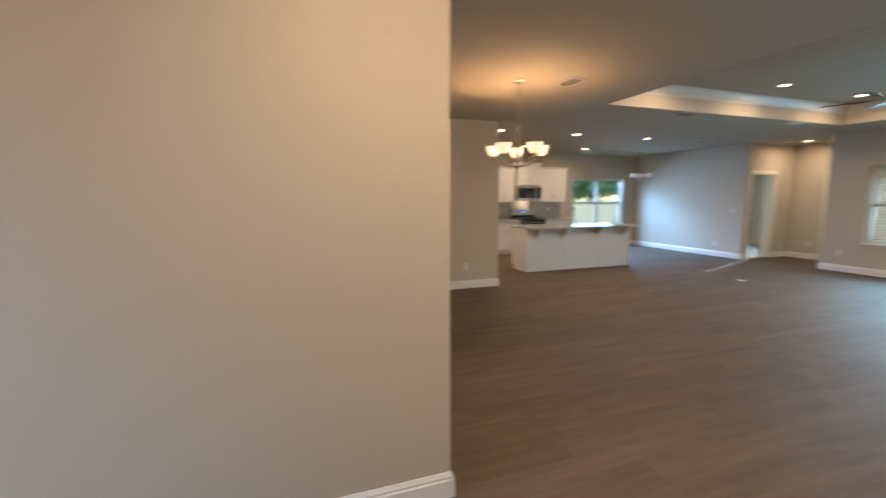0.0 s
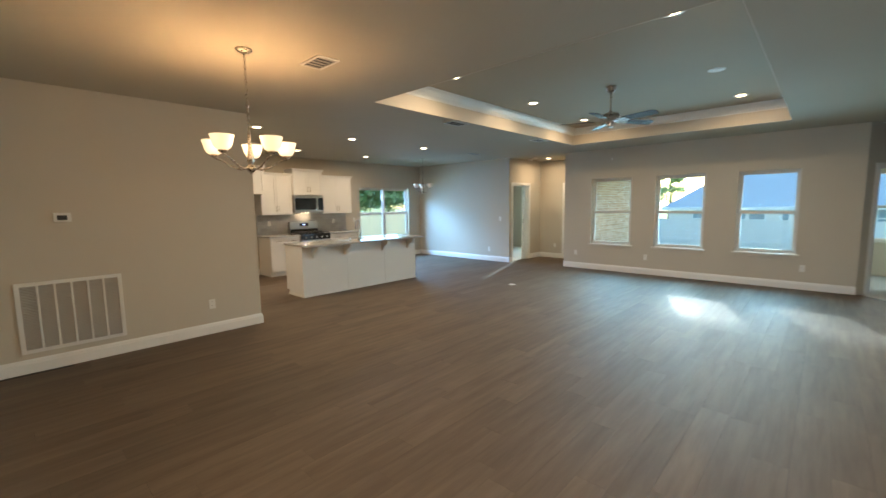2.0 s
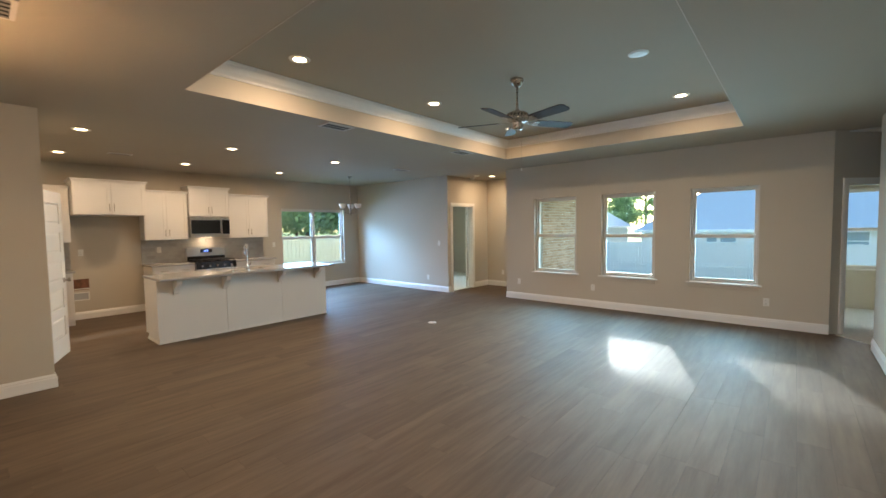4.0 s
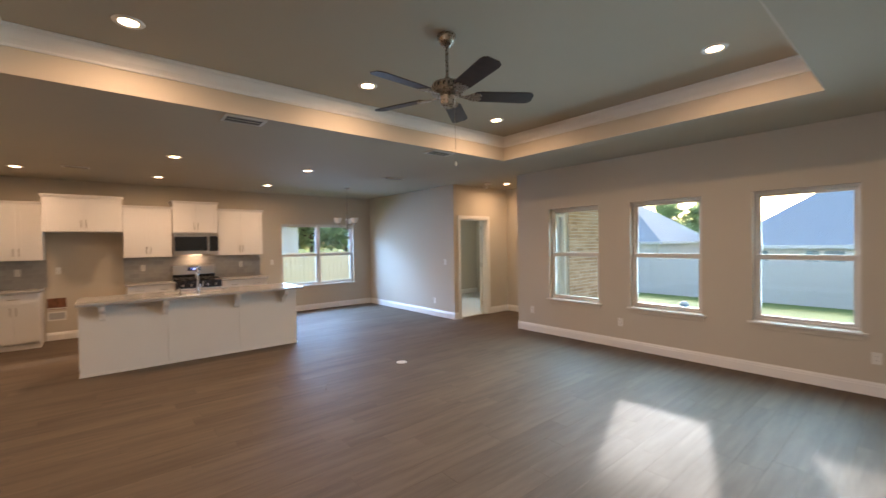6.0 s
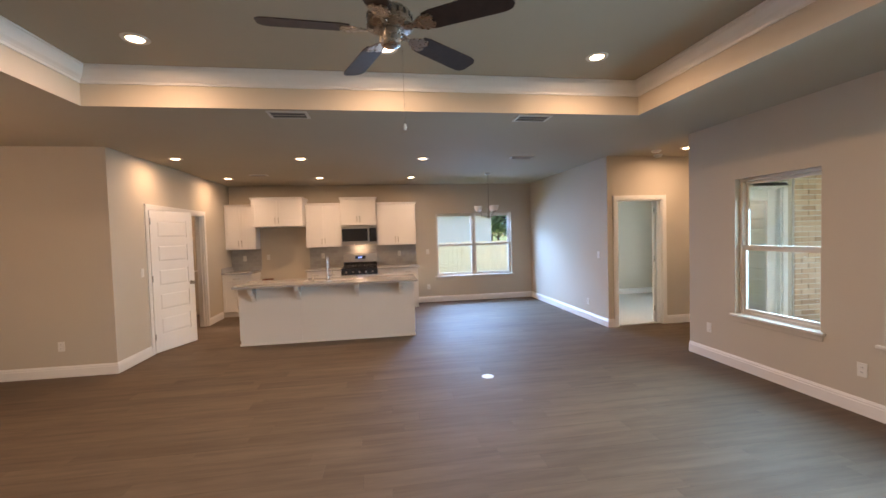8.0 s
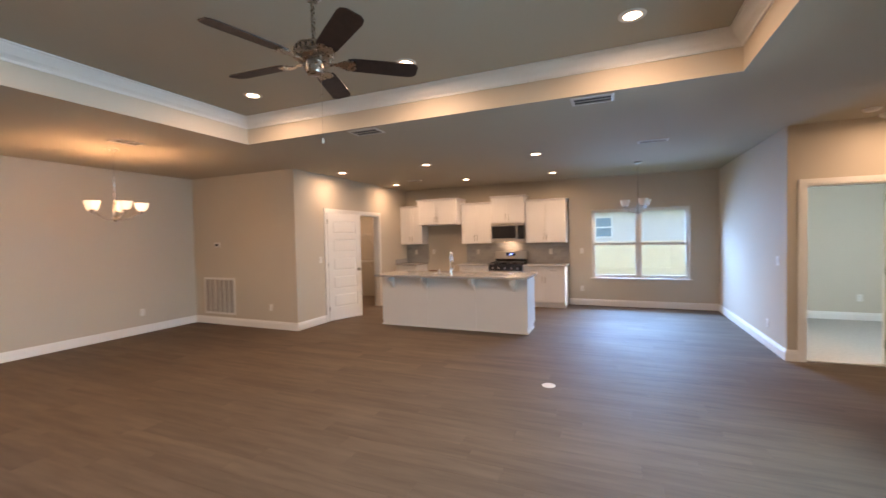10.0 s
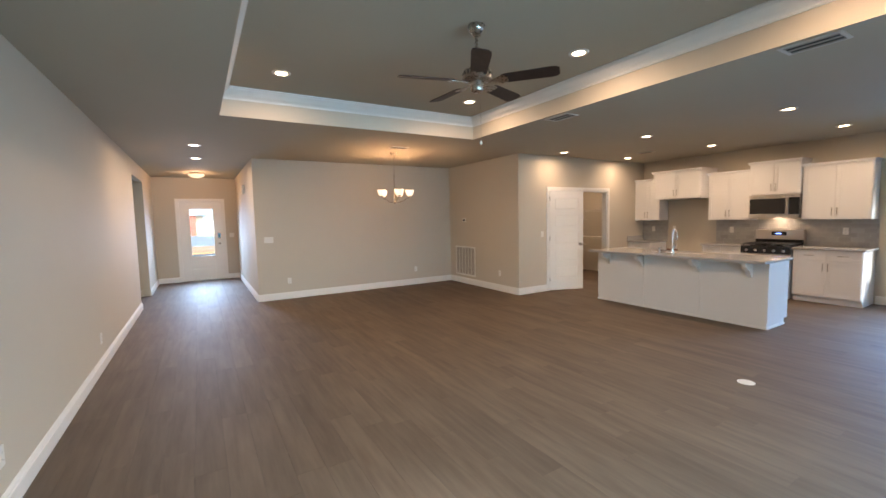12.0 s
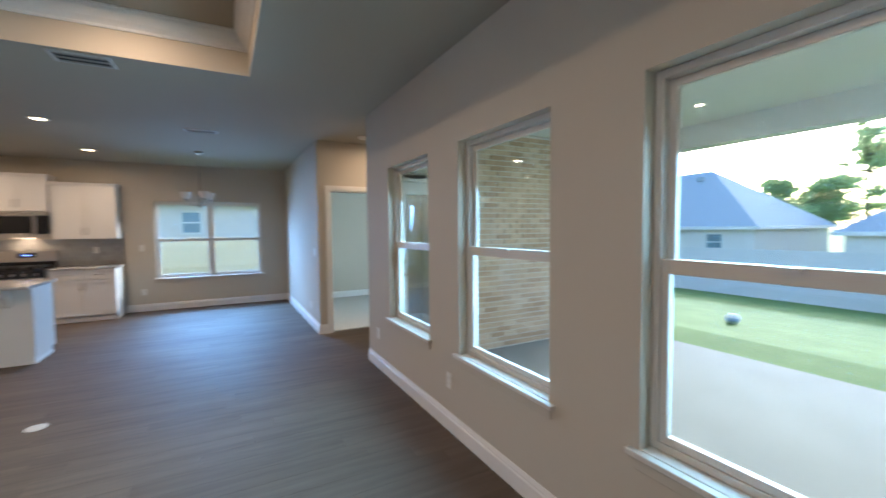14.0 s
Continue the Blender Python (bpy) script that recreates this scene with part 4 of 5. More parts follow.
chain = part("pull_chain", tube([(0.01, 0.045, 2.55), (0.012, 0.058, 2.53), (0.013, 0.06, CHAIN + 0.03)], 0.0012, 6), M_NICKEL, t)
part("chain_fob", lathe([(0.0, CHAIN + 0.03), (0.005, CHAIN + 0.026), (0.009, CHAIN + 0.008), (0.006, CHAIN - 0.004), (0.0, CHAIN - 0.006)], 14, Matrix.Translation((0.013, 0.06, 0))), M_PLASTIC, chain, "small white chain fob", smooth=True)
for k in range(5):
    R = Matrix.Rotation(radians(57 - 72 * k), 4, "Z")
    tilt = R @ Matrix.Translation((0, 0, 2.615)) @ Matrix.Rotation(radians(-12), 4, "X")
    bl = [(0.20, -0.052), (0.24, -0.062), (0.58, -0.070), (0.615, -0.062), (0.635, -0.038), (0.635, 0.038), (0.615, 0.062), (0.58, 0.070), (0.24, 0.062), (0.20, 0.052)]
    part("blade", prism(bl, 0.0, 0.006, tilt), M_BLADE, t, "dark walnut fan blade")
    bm = prism([(0.085, -0.018), (0.13, -0.012), (0.16, -0.03), (0.19, -0.048), (0.235, -0.046), (0.25, -0.02), (0.235, 0.0), (0.25, 0.02), (0.235, 0.046), (0.19, 0.048), (0.16, 0.03), (0.13, 0.012), (0.085, 0.018)], -0.008, -0.001, tilt)
    part("blade_iron", bm, M_NICKEL, t, "nickel blade bracket")


def chandelier(x, y, zb, r, lit, phase, label, group="chandeliers", arms=5, mat_shade=None):
    t = thing("chandelier", at(x, y, 0), label, "chandelier", group)
    part("canopy", lathe([(0.0, H), (0.06, H), (0.062, H - 0.012), (0.045, H - 0.026), (0.012, H - 0.03), (0.0, H - 0.031)], 26), M_NICKEL, t, smooth=True)
    z, k = H - 0.03, 0
    bm = bmesh.new()
    while z > zb + 0.54:
        c = [(0.009 * math.cos(a), 0.0, z - 0.017 + 0.017 * math.sin(a)) for a in [i * math.pi / 4 for i in range(9)]]
        if k % 2:
            c = [(0, p[0], p[2]) for p in c]
        tube(c, 0.0022, 5, bm)
        z -= 0.027
        k += 1
    part("chain", bm, M_NICKEL, t, "nickel link chain", smooth=True, kind="stuff")
    part("stem", lathe([(0.0, zb + 0.55), (0.010, zb + 0.545), (0.016, zb + 0.52), (0.009, zb + 0.50), (0.010, zb + 0.33), (0.012, zb + 0.30), (0.014, zb + 0.20), (0.022, zb + 0.15), (0.026, zb + 0.10), (0.014, zb + 0.075), (0.03, zb + 0.055), (0.036, zb + 0.04), (0.026, zb + 0.02), (0.009, zb + 0.01), (0.008, zb), (0.0, zb - 0.004)], 22), M_NICKEL, t, "turned nickel stem", smooth=True)
    for k in range(arms):
        R = Matrix.Rotation(radians(phase + 360 / arms * k), 4, "Z")
        P = [(0.02, 0.045), (0.08, 0.035), (0.14, 0.055), (r - 0.06, 0.105), (r - 0.02, 0.118), (r, 0.125), (r, 0.14)]
        part("arm", tube([R @ Vector((a, 0, zb + b)) for a, b in P], 0.0075, 10), M_NICKEL, t, "curved nickel arm", smooth=True)
        m = Matrix.Translation(R @ Vector((r, 0, zb + 0.14)))
        part("holder", lathe([(0.0, -0.012), (0.02, -0.008), (0.033, 0.004), (0.03, 0.012), (0.0, 0.013)], 20, m), M_NICKEL, t, smooth=True)
        s = part("shade", lathe([(0.0, 0.012), (0.032, 0.013), (0.052, 0.028), (0.066, 0.055), (0.073, 0.088), (0.082, 0.117), (0.079, 0.117), (0.069, 0.088), (0.062, 0.055), (0.048, 0.032), (0.03, 0.018), (0.0, 0.017)], 26, m), mat_shade, t, "flared frosted white glass shade", smooth=True)
        if lit:
            s.visible_shadow = False
            L = new("bulb_lamp", bpy.data.lights.new("bulb_lamp", "POINT"))
            L.data.energy, L.data.color, L.data.shadow_soft_size = BULB, (1.0, 0.56, 0.26), 0.035
            L.matrix_world = Matrix.Translation((x, y, 0)) @ m @ Matrix.Translation((0, 0, 0.09))
    return t


BULB = 0.86
M_FROST = material("frosted_glass", (0.80, 0.78, 0.74), 0.35, var=0.02)
chandelier(-1.815, -0.90, 1.81, 0.275, True, 154, "brushed nickel five light chandelier, lit, over the dining area", mat_shade=M_SHADE)
chandelier(-6.30, 5.32, 1.85, 0.20, False, 20, "brushed nickel three light chandelier, unlit, in the nook", arms=3, mat_shade=M_FROST)

t = thing("flush_light", at(1.28, -5.4, H), "flush bowl ceiling light, lit, in the entrance", "ceiling light")
part("pan", lathe([(0.0, 0.0), (0.15, 0.0), (0.155, -0.02), (0.14, -0.03), (0.0, -0.03)], 32), M_NICKEL, t, smooth=True)
part("bowl", lathe([(0.17, -0.035), (0.172, -0.045), (0.155, -0.075), (0.11, -0.105), (0.05, -0.12), (0.0, -0.123)], 32), M_SHADE, t, "lit white glass bowl", smooth=True).visible_shadow = False
part("finial", lathe([(0.0, -0.12), (0.01, -0.124), (0.008, -0.14), (0.0, -0.145)], 14), M_NICKEL, t, smooth=True)
L = new("bowl_lamp", bpy.data.lights.new("bowl_lamp", "POINT"))
L.data.energy, L.data.color, L.data.shadow_soft_size = 4.6, (1.0, 0.58, 0.30), 0.06
L.matrix_world = pose(1.28, -5.4, H - 0.09)


# white vent enamel with its shade put into the colour; slats greyer than frame
M_LOUVRE = material("vent_enamel_shaded", (0.56, 0.54, 0.50), 0.5, var=0.02)
M_SLAT = material("vent_slat_enamel_shaded", (0.34, 0.32, 0.29), 0.5, var=0.02)


def ceiling_vent(x, y, z, wx, wy, label="white louvred ceiling air vent"):
    t = thing("ceiling_vent", at(x, y, z), label, "air vent", "ceiling air vents")
    part("backing", boxes(((-wx / 2 + 0.02, -wy / 2 + 0.02, -0.002), (wx / 2 - 0.02, wy / 2 - 0.02, 0.0))), M_DARK, t)
    part("frame", boxes(((-wx / 2, -wy / 2, -0.008), (wx / 2, -wy / 2 + 0.025, 0)), ((-wx / 2, wy / 2 - 0.025, -0.008), (wx / 2, wy / 2, 0)), ((-wx / 2, -wy / 2 + 0.025, -0.008), (-wx / 2 + 0.025, wy / 2 - 0.025, 0)), ((wx / 2 - 0.025, -wy / 2 + 0.025, -0.008), (wx / 2, wy / 2 - 0.025, 0))), M_LOUVRE, t)
    n = max(3, int((wx - 0.06) / 0.042))
    for k in range(n):
        xx = -wx / 2 + 0.035 + k * (wx - 0.07) / (n - 1)
        part("slat", boxes(((-0.0008, -wy / 2 + 0.026, -0.009), (0.0008, wy / 2 - 0.026, 0.003)), m=Matrix.Translation((xx, 0, -0.006)) @ Matrix.Rotation(radians(48), 4, "Y")), M_SLAT, t)
    return t


ceiling_vent(-1.67, -0.35, H, 0.30, 0.20)
ceiling_vent(-2.57, 2.405, H, 0.22, 0.36)
ceiling_vent(-2.57, 4.79, H, 0.22, 0.36)
ceiling_vent(-4.67, 5.43, H, 0.14, 0.36)
ceiling_vent(-6.35, 1.08, H, 0.14, 0.30)


def disc(name, m, r, h, label, cat, mat=None):
    t = thing(name, m, label, cat)
    part("base", lathe([(0.0, 0.0), (r, 0.0), (r, -h * 0.4), (r * 0.93, -h * 0.5), (0.0, -h * 0.5)], 26), mat or M_PLASTIC, t, smooth=True)
    part("cap", lathe([(r * 0.8, -h * 0.5), (r * 0.78, -h * 0.85), (r * 0.6, -h), (0.0, -h)], 26), mat or M_PLASTIC, t, smooth=True)
    return t


disc("smoke_detector", at(-4.45, 7.6, H), 0.065, 0.045, "round white smoke detector on the ceiling", "smoke detector")
disc("smoke_detector", at(-4.15, 7.35, H), 0.07, 0.03, "round white detector plate on the alcove ceiling", "smoke detector")
disc("cover_plate", at(0.46, 3.48, HT), 0.085, 0.012, "round white blank cover plate in the tray", "cover plate")
disc("floor_outlet", at(-2.86, 4.33, 0.0) @ Matrix.Rotation(math.pi, 4, "X"), 0.068, 0.006, "round white floor outlet cover on the planks", "floor outlet")


# wall plates
def plate(m, kind_, label, w=0.072, h=0.116):
    t = thing("wall_outlet" if kind_ == "outlet" else "light_switch", m, label, "outlet" if kind_ == "outlet" else "light switch", "wall outlets" if kind_ == "outlet" else "light switches")
    part("plate", boxes(((-w / 2, 0.0, -h / 2), (w / 2, 0.006, h / 2))), M_PLASTIC, t, bevel=0.002)
    n = 1 if kind_ == "outlet" else max(1, round(w / 0.06) - 0)
    if kind_ == "outlet":
        for z in (-0.021, 0.021):
            s = part("socket", boxes(((-0.017, 0.006, z - 0.014), (0.017, 0.0078, z + 0.014))), M_PLASTIC, t, bevel=0.001)
            for x in (-0.007, 0.005):
                part("slot", boxes(((x, 0.0079, z - 0.004), (x + 0.002, 0.0083, z + 0.006))), M_DARK, s)
    else:
        for k in range(n):
            x = (k - (n - 1) / 2) * 0.046
            part("rocker", boxes(((x - 0.016, 0.006, -0.033), (x + 0.016, 0.010, 0.033))), M_PLASTIC, t, bevel=0.001)


S = "white outlet plate on the greige wall"
T = "white switch plate on the greige wall"
for x in (-2.86, -1.29, 1.25):
    plate(at(x, YW, 0.37, 180), "outlet", S + " under the windows")
for y in (0.4, 3.0):
    plate(at(XR, y, 0.33, 90), "outlet", S)
for x in (-0.19, -3.02):
    plate(at(x, -2.5, 0.36), "outlet", S + " in the dining area")
plate(at(0.155, -2.5, 1.19), "switch", "wide white triple switch plate by the hall", 0.165)
plate(at(0.53, -6.7, 1.2), "switch", T + " beside the front door", 0.118)
plate(at(-4.0, -0.59, 0.37, -90), "outlet", S + " near the return grille")
plate(at(-4.62, 0.0, 1.17), "switch", T + " beside the pantry")
plate(at(-4.88, YK, 1.16, 180), "switch", T + " beside the bedroom door")
plate(at(-5.25, YK, 0.32, 180), "outlet", S)
plate(at(XK, 4.29, 0.36, -90), "outlet", S)
plate(at(XK, 4.285, 1.18, -90), "switch", T + " beside the kitchen window")
for y in (0.275, 1.93, 3.63):
    plate(at(XK + 0.0125, y, 1.17, -90), "outlet", "white outlet plate on the tile backsplash")
plate(at(XK, 0.76, 1.18, -90), "outlet", S + " in the fridge space")
plate(at(-4.12, 8.42, 0.36, 180), "outlet", S + " in the alcove")
plate(at(-7.6, 8.71, 0.38, -90), "outlet", S + " in the bedroom")
t = thing("thermostat", at(-4.0, -1.87, 1.48, -90), "small white thermostat with a dark screen", "thermostat")
part("case", boxes(((-0.075, 0, -0.045), (0.055, 0.022, 0.045))), M_PLASTIC, t, bevel=0.004)
part("screen", boxes(((-0.045, 0.0222, -0.025), (0.03, 0.0235, 0.02))), M_DARK, t, "dark screen")
t = thing("door_chime", at(0.385, -4.2, 2.28, -90), "small white door chime box in the hall", "door chime")
part("case", boxes(((-0.06, 0, -0.09), (0.06, 0.04, 0.09))), M_PLASTIC, t, bevel=0.006)
M_GRBACK = material("grille_back", (0.22, 0.20, 0.17), 0.7)
M_GRSLAT = material("grille_slat_enamel", (0.50, 0.46, 0.40), 0.5, var=0.02)
# return grille
t = thing("return_air_grille", at(-4.0, -2.25, 0.19, 0), "white louvred return air grille low on the wall", "air vent")
GW, GH = 0.80, 0.68
part("backing", boxes(((0.0, 0.02, 0.02), (0.002, GW - 0.02, GH - 0.02))), M_GRBACK, t)
part("frame", boxes(((0, 0, 0), (0.012, 0.035, GH)), ((0, GW - 0.035, 0), (0.012, GW, GH)), ((0, 0.035, 0), (0.012, GW - 0.035, 0.035)), ((0, 0.035, GH - 0.035), (0.012, GW - 0.035, GH))), M_PLASTIC, t)
for k in range(1, 6):
    y = 0.03 + k * (GW - 0.06) / 6
    part("mullion", boxes(((0.002, y - 0.008, 0.035), (0.012, y + 0.008, GH - 0.035))), M_PLASTIC, t)
n = 40
for k in range(n):
    z = 0.045 + k * (GH - 0.09) / (n - 1)
    part("slat", boxes(((-0.001, 0.036, -0.006), (0.001, GW - 0.036, 0.007)), m=Matrix.Translation((0.007, 0, z)) @ Matrix.Rotation(radians(-50), 4, "Y")), M_GRSLAT, t)


# ---- outdoors ----
def ground_z(x, y):
    if y > 11.1:
        return -0.2 - 1.0 * min(1, (y - 11.1) / 11.7) - 0.5 * min(1, max(0, (y - 22.8) / 12))
    return -0.22 - 0.15 * min(1, max(0, (-9 - x) / 6)) - 0.1 * min(1, max(0, (-9 - y) / 4))


bm = bmesh.new()
xs = [-400, -150] + [-60 + 3 * k for k in range(41)] + [150, 400]
ys = [-400, -150] + [-50 + 3 * k for k in range(41)] + [150, 400]
grid = [[bm.verts.new((x, y, ground_z(x, y) - (0.3 if -8.1 < x < 6.3 and -7.3 < y < 10.9 else 0))) for y in ys] for x in xs]
for i in range(len(xs) - 1):
    for j in range(len(ys) - 1):
        bm.faces.new([grid[i][j], grid[i + 1][j], grid[i + 1][j + 1], grid[i][j + 1]])
part("ground", bm, M_GRASS, label="green mown lawn sloping away behind the house", kind="structure")
part("patio", boxes(((-3.0, YW + 0.17, -0.45), (7.0, 11.05, -0.08))), M_CONC, label="pale broom finished concrete patio slab", kind="structure")
M_SOFFIT = material("pale_soffit", (0.66, 0.66, 0.62), 0.8, var=0.02)
part("porch_ceiling", boxes(((-3.0, YW + 0.16, 2.72), (7.0, 11.0, 2.80)), ((-3.0, 10.75, 2.45), (7.0, 11.0, 2.72))), M_SOFFIT, label="pale painted porch ceiling and edge beam", kind="structure")
# outer skin of the extension wall: mortar bed with bricks
part("brick_wall", boxes(((-3.055, YW + 0.165, -0.1), (-3.05, YW + 0.22, 2.72)), ((-3.1, 8.45, -0.1), (-3.03, 11.45, 2.72))), M_MORTAR, label="tan brick wall beside the patio", kind="structure")
brick_wall = bpy.data.objects["brick_wall"]
M_BRICK = material("tan_brick", (0.95, 0.95, 0.95), 0.85, var=0.12, scale=20, bump=0.5, bscale=90)
t = M_BRICK.node_tree
oi = t.nodes.new("ShaderNodeObjectInfo")
rp = t.nodes.new("ShaderNodeValToRGB")
for k, (p, c) in enumerate(((0.0, (0.46, 0.31, 0.20)), (0.2, (0.57, 0.40, 0.27)), (0.6, (0.66, 0.48, 0.33)), (1.0, (0.74, 0.58, 0.44)))):
    e = rp.color_ramp.elements[k] if k < 2 else rp.color_ramp.elements.new(p)
    e.position, e.color = p, (*c, 1)
t.links.new(oi.outputs["Random"], rp.inputs[0])
mx = t.nodes.new("ShaderNodeMix")
mx.data_type, mx.blend_type = "RGBA", "MULTIPLY"
mx.inputs[0].default_value = 0.35
pb = t.nodes["Principled BSDF"]
old = pb.inputs["Base Color"].links[0].from_socket
t.links.new(rp.outputs[0], mx.inputs[6])
t.links.new(old, mx.inputs[7])
t.links.new(mx.outputs[2], pb.inputs["Base Color"])

M_FENCE = material("grey_cedar", (0.64, 0.62, 0.60), 0.85, var=0.10, scale=4, bump=0.4, bscale=60)
M_FENCE2 = material("fresh_pine", (1.0, 0.72, 0.46), 0.8, var=0.12, scale=4, bump=0.3, bscale=60)


def fence(p0, p1, z, h, mat, label, name="wooden_fence"):
    m, length = wall_frame(p0, p1)
    t = thing(name, m @ Matrix.Translation((0, 0, z)), label, "fence", "fences")
    n = int(length / 0.145)
    bm0 = prism([(0, 0), (0.138, 0), (0.138, 0.018), (0, 0.018)], 0.0, h)
    first = part("picket", bm0, mat, t)
    for k in range(1, n):
        o = first.copy()
        scene.collection.objects.link(o)
        o.matrix_basis = Matrix.Translation((k * 0.145, 0, 0.02 * math.sin(k * 1.7) * 0.5))
    for zz in (0.3, h / 2, h - 0.25):
        part("rail", boxes(((0, -0.04, zz), (n * 0.145, 0, zz + 0.09))), mat, t)
    for k in range(int(length / 2.4) + 1):
        part("post", boxes(((k * 2.4, -0.13, 0), (k * 2.4 + 0.09, -0.04, h - 0.05))), mat, t)
    return t


fence((9.0, 22.8), (-22.0, 22.8), -1.2, 1.8, M_FENCE, "weathered grey picket privacy fence behind the lawn")
fence((-11.5, 11.0), (-11.5, 0.5), -0.37, 1.68, M_FENCE2, "new yellow pine privacy fence beside the kitchen")

M_ROOF = material("grey_shingle", (0.36, 0.42, 0.46), 0.9, var=0.12, scale=12, bump=0.6, bscale=25)
M_SIDING = material("pale_brick_house", (0.70, 0.66, 0.62), 0.85, var=0.08, scale=3)
M_WHITE = material("white_fascia", (0.75, 0.75, 0.73), 0.6)


def house(x0, x1, y0, y1, z0, ze, zr, label, windows=()):
    t = thing("neighbour_house", at(0, 0, 0), label, "house", "neighbouring houses")
    part("wall", boxes(((x0, y0, z0), (x1, y1, ze))), M_SIDING, t)
    o = 0.45
    X0, X1, Y0, Y1 = x0 - o, x1 + o, y0 - o, y1 + o
    half = min(X1 - X0, Y1 - Y0) / 2
    bm = bmesh.new()
    lo = [bm.verts.new(p) for p in ((X0, Y0, ze + 0.02), (X1, Y0, ze + 0.02), (X1, Y1, ze + 0.02), (X0, Y1, ze + 0.02))]
    if X1 - X0 > Y1 - Y0:
        a, b = bm.verts.new((X0 + half, (Y0 + Y1) / 2, zr)), bm.verts.new((X1 - half, (Y0 + Y1) / 2, zr))
        for f in ((lo[0], lo[1], b, a), (lo[1], lo[2], b), (lo[2], lo[3], a, b), (lo[3], lo[0], a), (lo[3], lo[2], lo[1], lo[0])):
            bm.faces.new(f)
    else:
        a, b = bm.verts.new(((X0 + X1) / 2, Y0 + half, zr)), bm.verts.new(((X0 + X1) / 2, Y1 - half, zr))
        for f in ((lo[0], lo[1], a), (lo[1], lo[2], b, a), (lo[2], lo[3], b), (lo[3], lo[0], a, b), (lo[3], lo[2], lo[1], lo[0])):
            bm.faces.new(f)
    r = part("roof", bm, M_ROOF, t, "grey shingle hip roof")
    for vx in (0.35, 0.6):
        part("roof_vent", boxes(((x0 + (x1 - x0) * vx, (y0 + y1) / 2 - 1.4, zr - 0.9), (x0 + (x1 - x0) * vx + 0.5, (y0 + y1) / 2 - 1.0, zr - 0.55))), M_ROOF, r)
    part("fascia", boxes(((X0, Y0 - 0.02, ze - 0.16), (X1, Y0, ze + 0.06)), ((X0 - 0.02, Y0, ze - 0.16), (X0, Y1, ze + 0.06)), ((X1, Y0, ze - 0.16), (X1 + 0.02, Y1, ze + 0.06)), ((X0, Y1, ze - 0.16), (X1, Y1 + 0.02, ze + 0.06))), M_WHITE, t)
    part("soffit", boxes(((X0, Y0, ze - 0.02), (X1, Y1, ze + 0.0))), M_WHITE, t)
    for side, a, b, c, d in windows:
        w = tagged(new("window"), "white framed window", "", "", "")
        w.parent = t
        if side == "y":
            part("frame", boxes(((a, y0 - 0.04, c), (a + 0.07, y0, d)), ((b - 0.07, y0 - 0.04, c), (b, y0, d)), ((a + 0.07, y0 - 0.04, d - 0.07), (b - 0.07, y0, d)), ((a + 0.07, y0 - 0.04, c), (b - 0.07, y0, c + 0.07)), ((a + 0.07, y0 - 0.04, (c + d) / 2 - 0.03), (b - 0.07, y0, (c + d) / 2 + 0.03))), M_WHITE, w)
            part("pane", boxes(((a + 0.07, y0 - 0.015, c + 0.07), (b - 0.07, y0 - 0.005, d - 0.07))), M_PANE, w, "blue grey reflecting pane")
        else:
            part("frame", boxes(((x1, a, c), (x1 + 0.04, a + 0.07, d)), ((x1, b - 0.07, c), (x1 + 0.04, b, d)), ((x1, a + 0.07, d - 0.07), (x1 + 0.04, b - 0.07, d)), ((x1, a + 0.07, c), (x1 + 0.04, b - 0.07, c + 0.07)), ((x1, a + 0.07, (c + d) / 2 - 0.03), (x1 + 0.04, b - 0.07, (c + d) / 2 + 0.03))), M_WHITE, w)
            part("pane", boxes(((x1 + 0.005, a + 0.07, c + 0.07), (x1 + 0.015, b - 0.07, d - 0.07))), M_PANE, w, "blue grey reflecting pane")
    return t


M_PANE = material("window_pane_far", (0.16, 0.24, 0.28), 0.08, var=0.05)
house(-30.0, -13.4, 38.0, 50.0, -1.9, 1.35, 6.3, "neighbouring brick house with a grey hip roof", [("y", -16.6, -15.4, -0.4, 0.9), ("y", -20.5, -19.3, -0.4, 0.9)])
house(-8.4, 12.0, 37.0, 49.0, -1.9, 1.0, 5.9, "wide neighbouring house with a grey hip roof behind the fence", [("y", -6.6, -5.6, -0.5, 0.75), ("y", -3.75, -2.95, -0.6, 0.75), ("y", -2.85, -1.75, -0.6, 0.75), ("y", -0.85, -0.35, -1.7, 0.7), ("y", 0.6, 1.7, -0.6, 0.75), ("y", 4.0, 5.2, -0.4, 0.9)])
house(-34.0, -18.0, -2.0, 8.6, -0.5, 2.7, 6.0, "neighbouring house with pale walls beside the pine fence", [("x", 4.1, 4.85, 1.35, 2.3)])

M_BARK = material("bark", (0.12, 0.09, 0.07), 0.95, var=0.2, scale=8, bump=0.8)
M_LEAF = material("leaf_green", (0.32, 0.45, 0.25), 0.8, var=0.25, scale=1.2, color2=(0.20, 0.29, 0.15))
t = M_LEAF.node_tree
pb_, tr_, mx_ = t.nodes["Principled BSDF"], t.nodes.new("ShaderNodeBsdfTranslucent"), t.nodes.new("ShaderNodeMixShader")
tr_.inputs[0].default_value = (0.50, 0.62, 0.32, 1)
mx_.inputs[0].default_value = 0.6
t.links.new(pb_.outputs[0], mx_.inputs[1])
t.links.new(tr_.outputs[0], mx_.inputs[2])
t.links.new(mx_.outputs[0], t.nodes["Material Output"].inputs["Surface"])


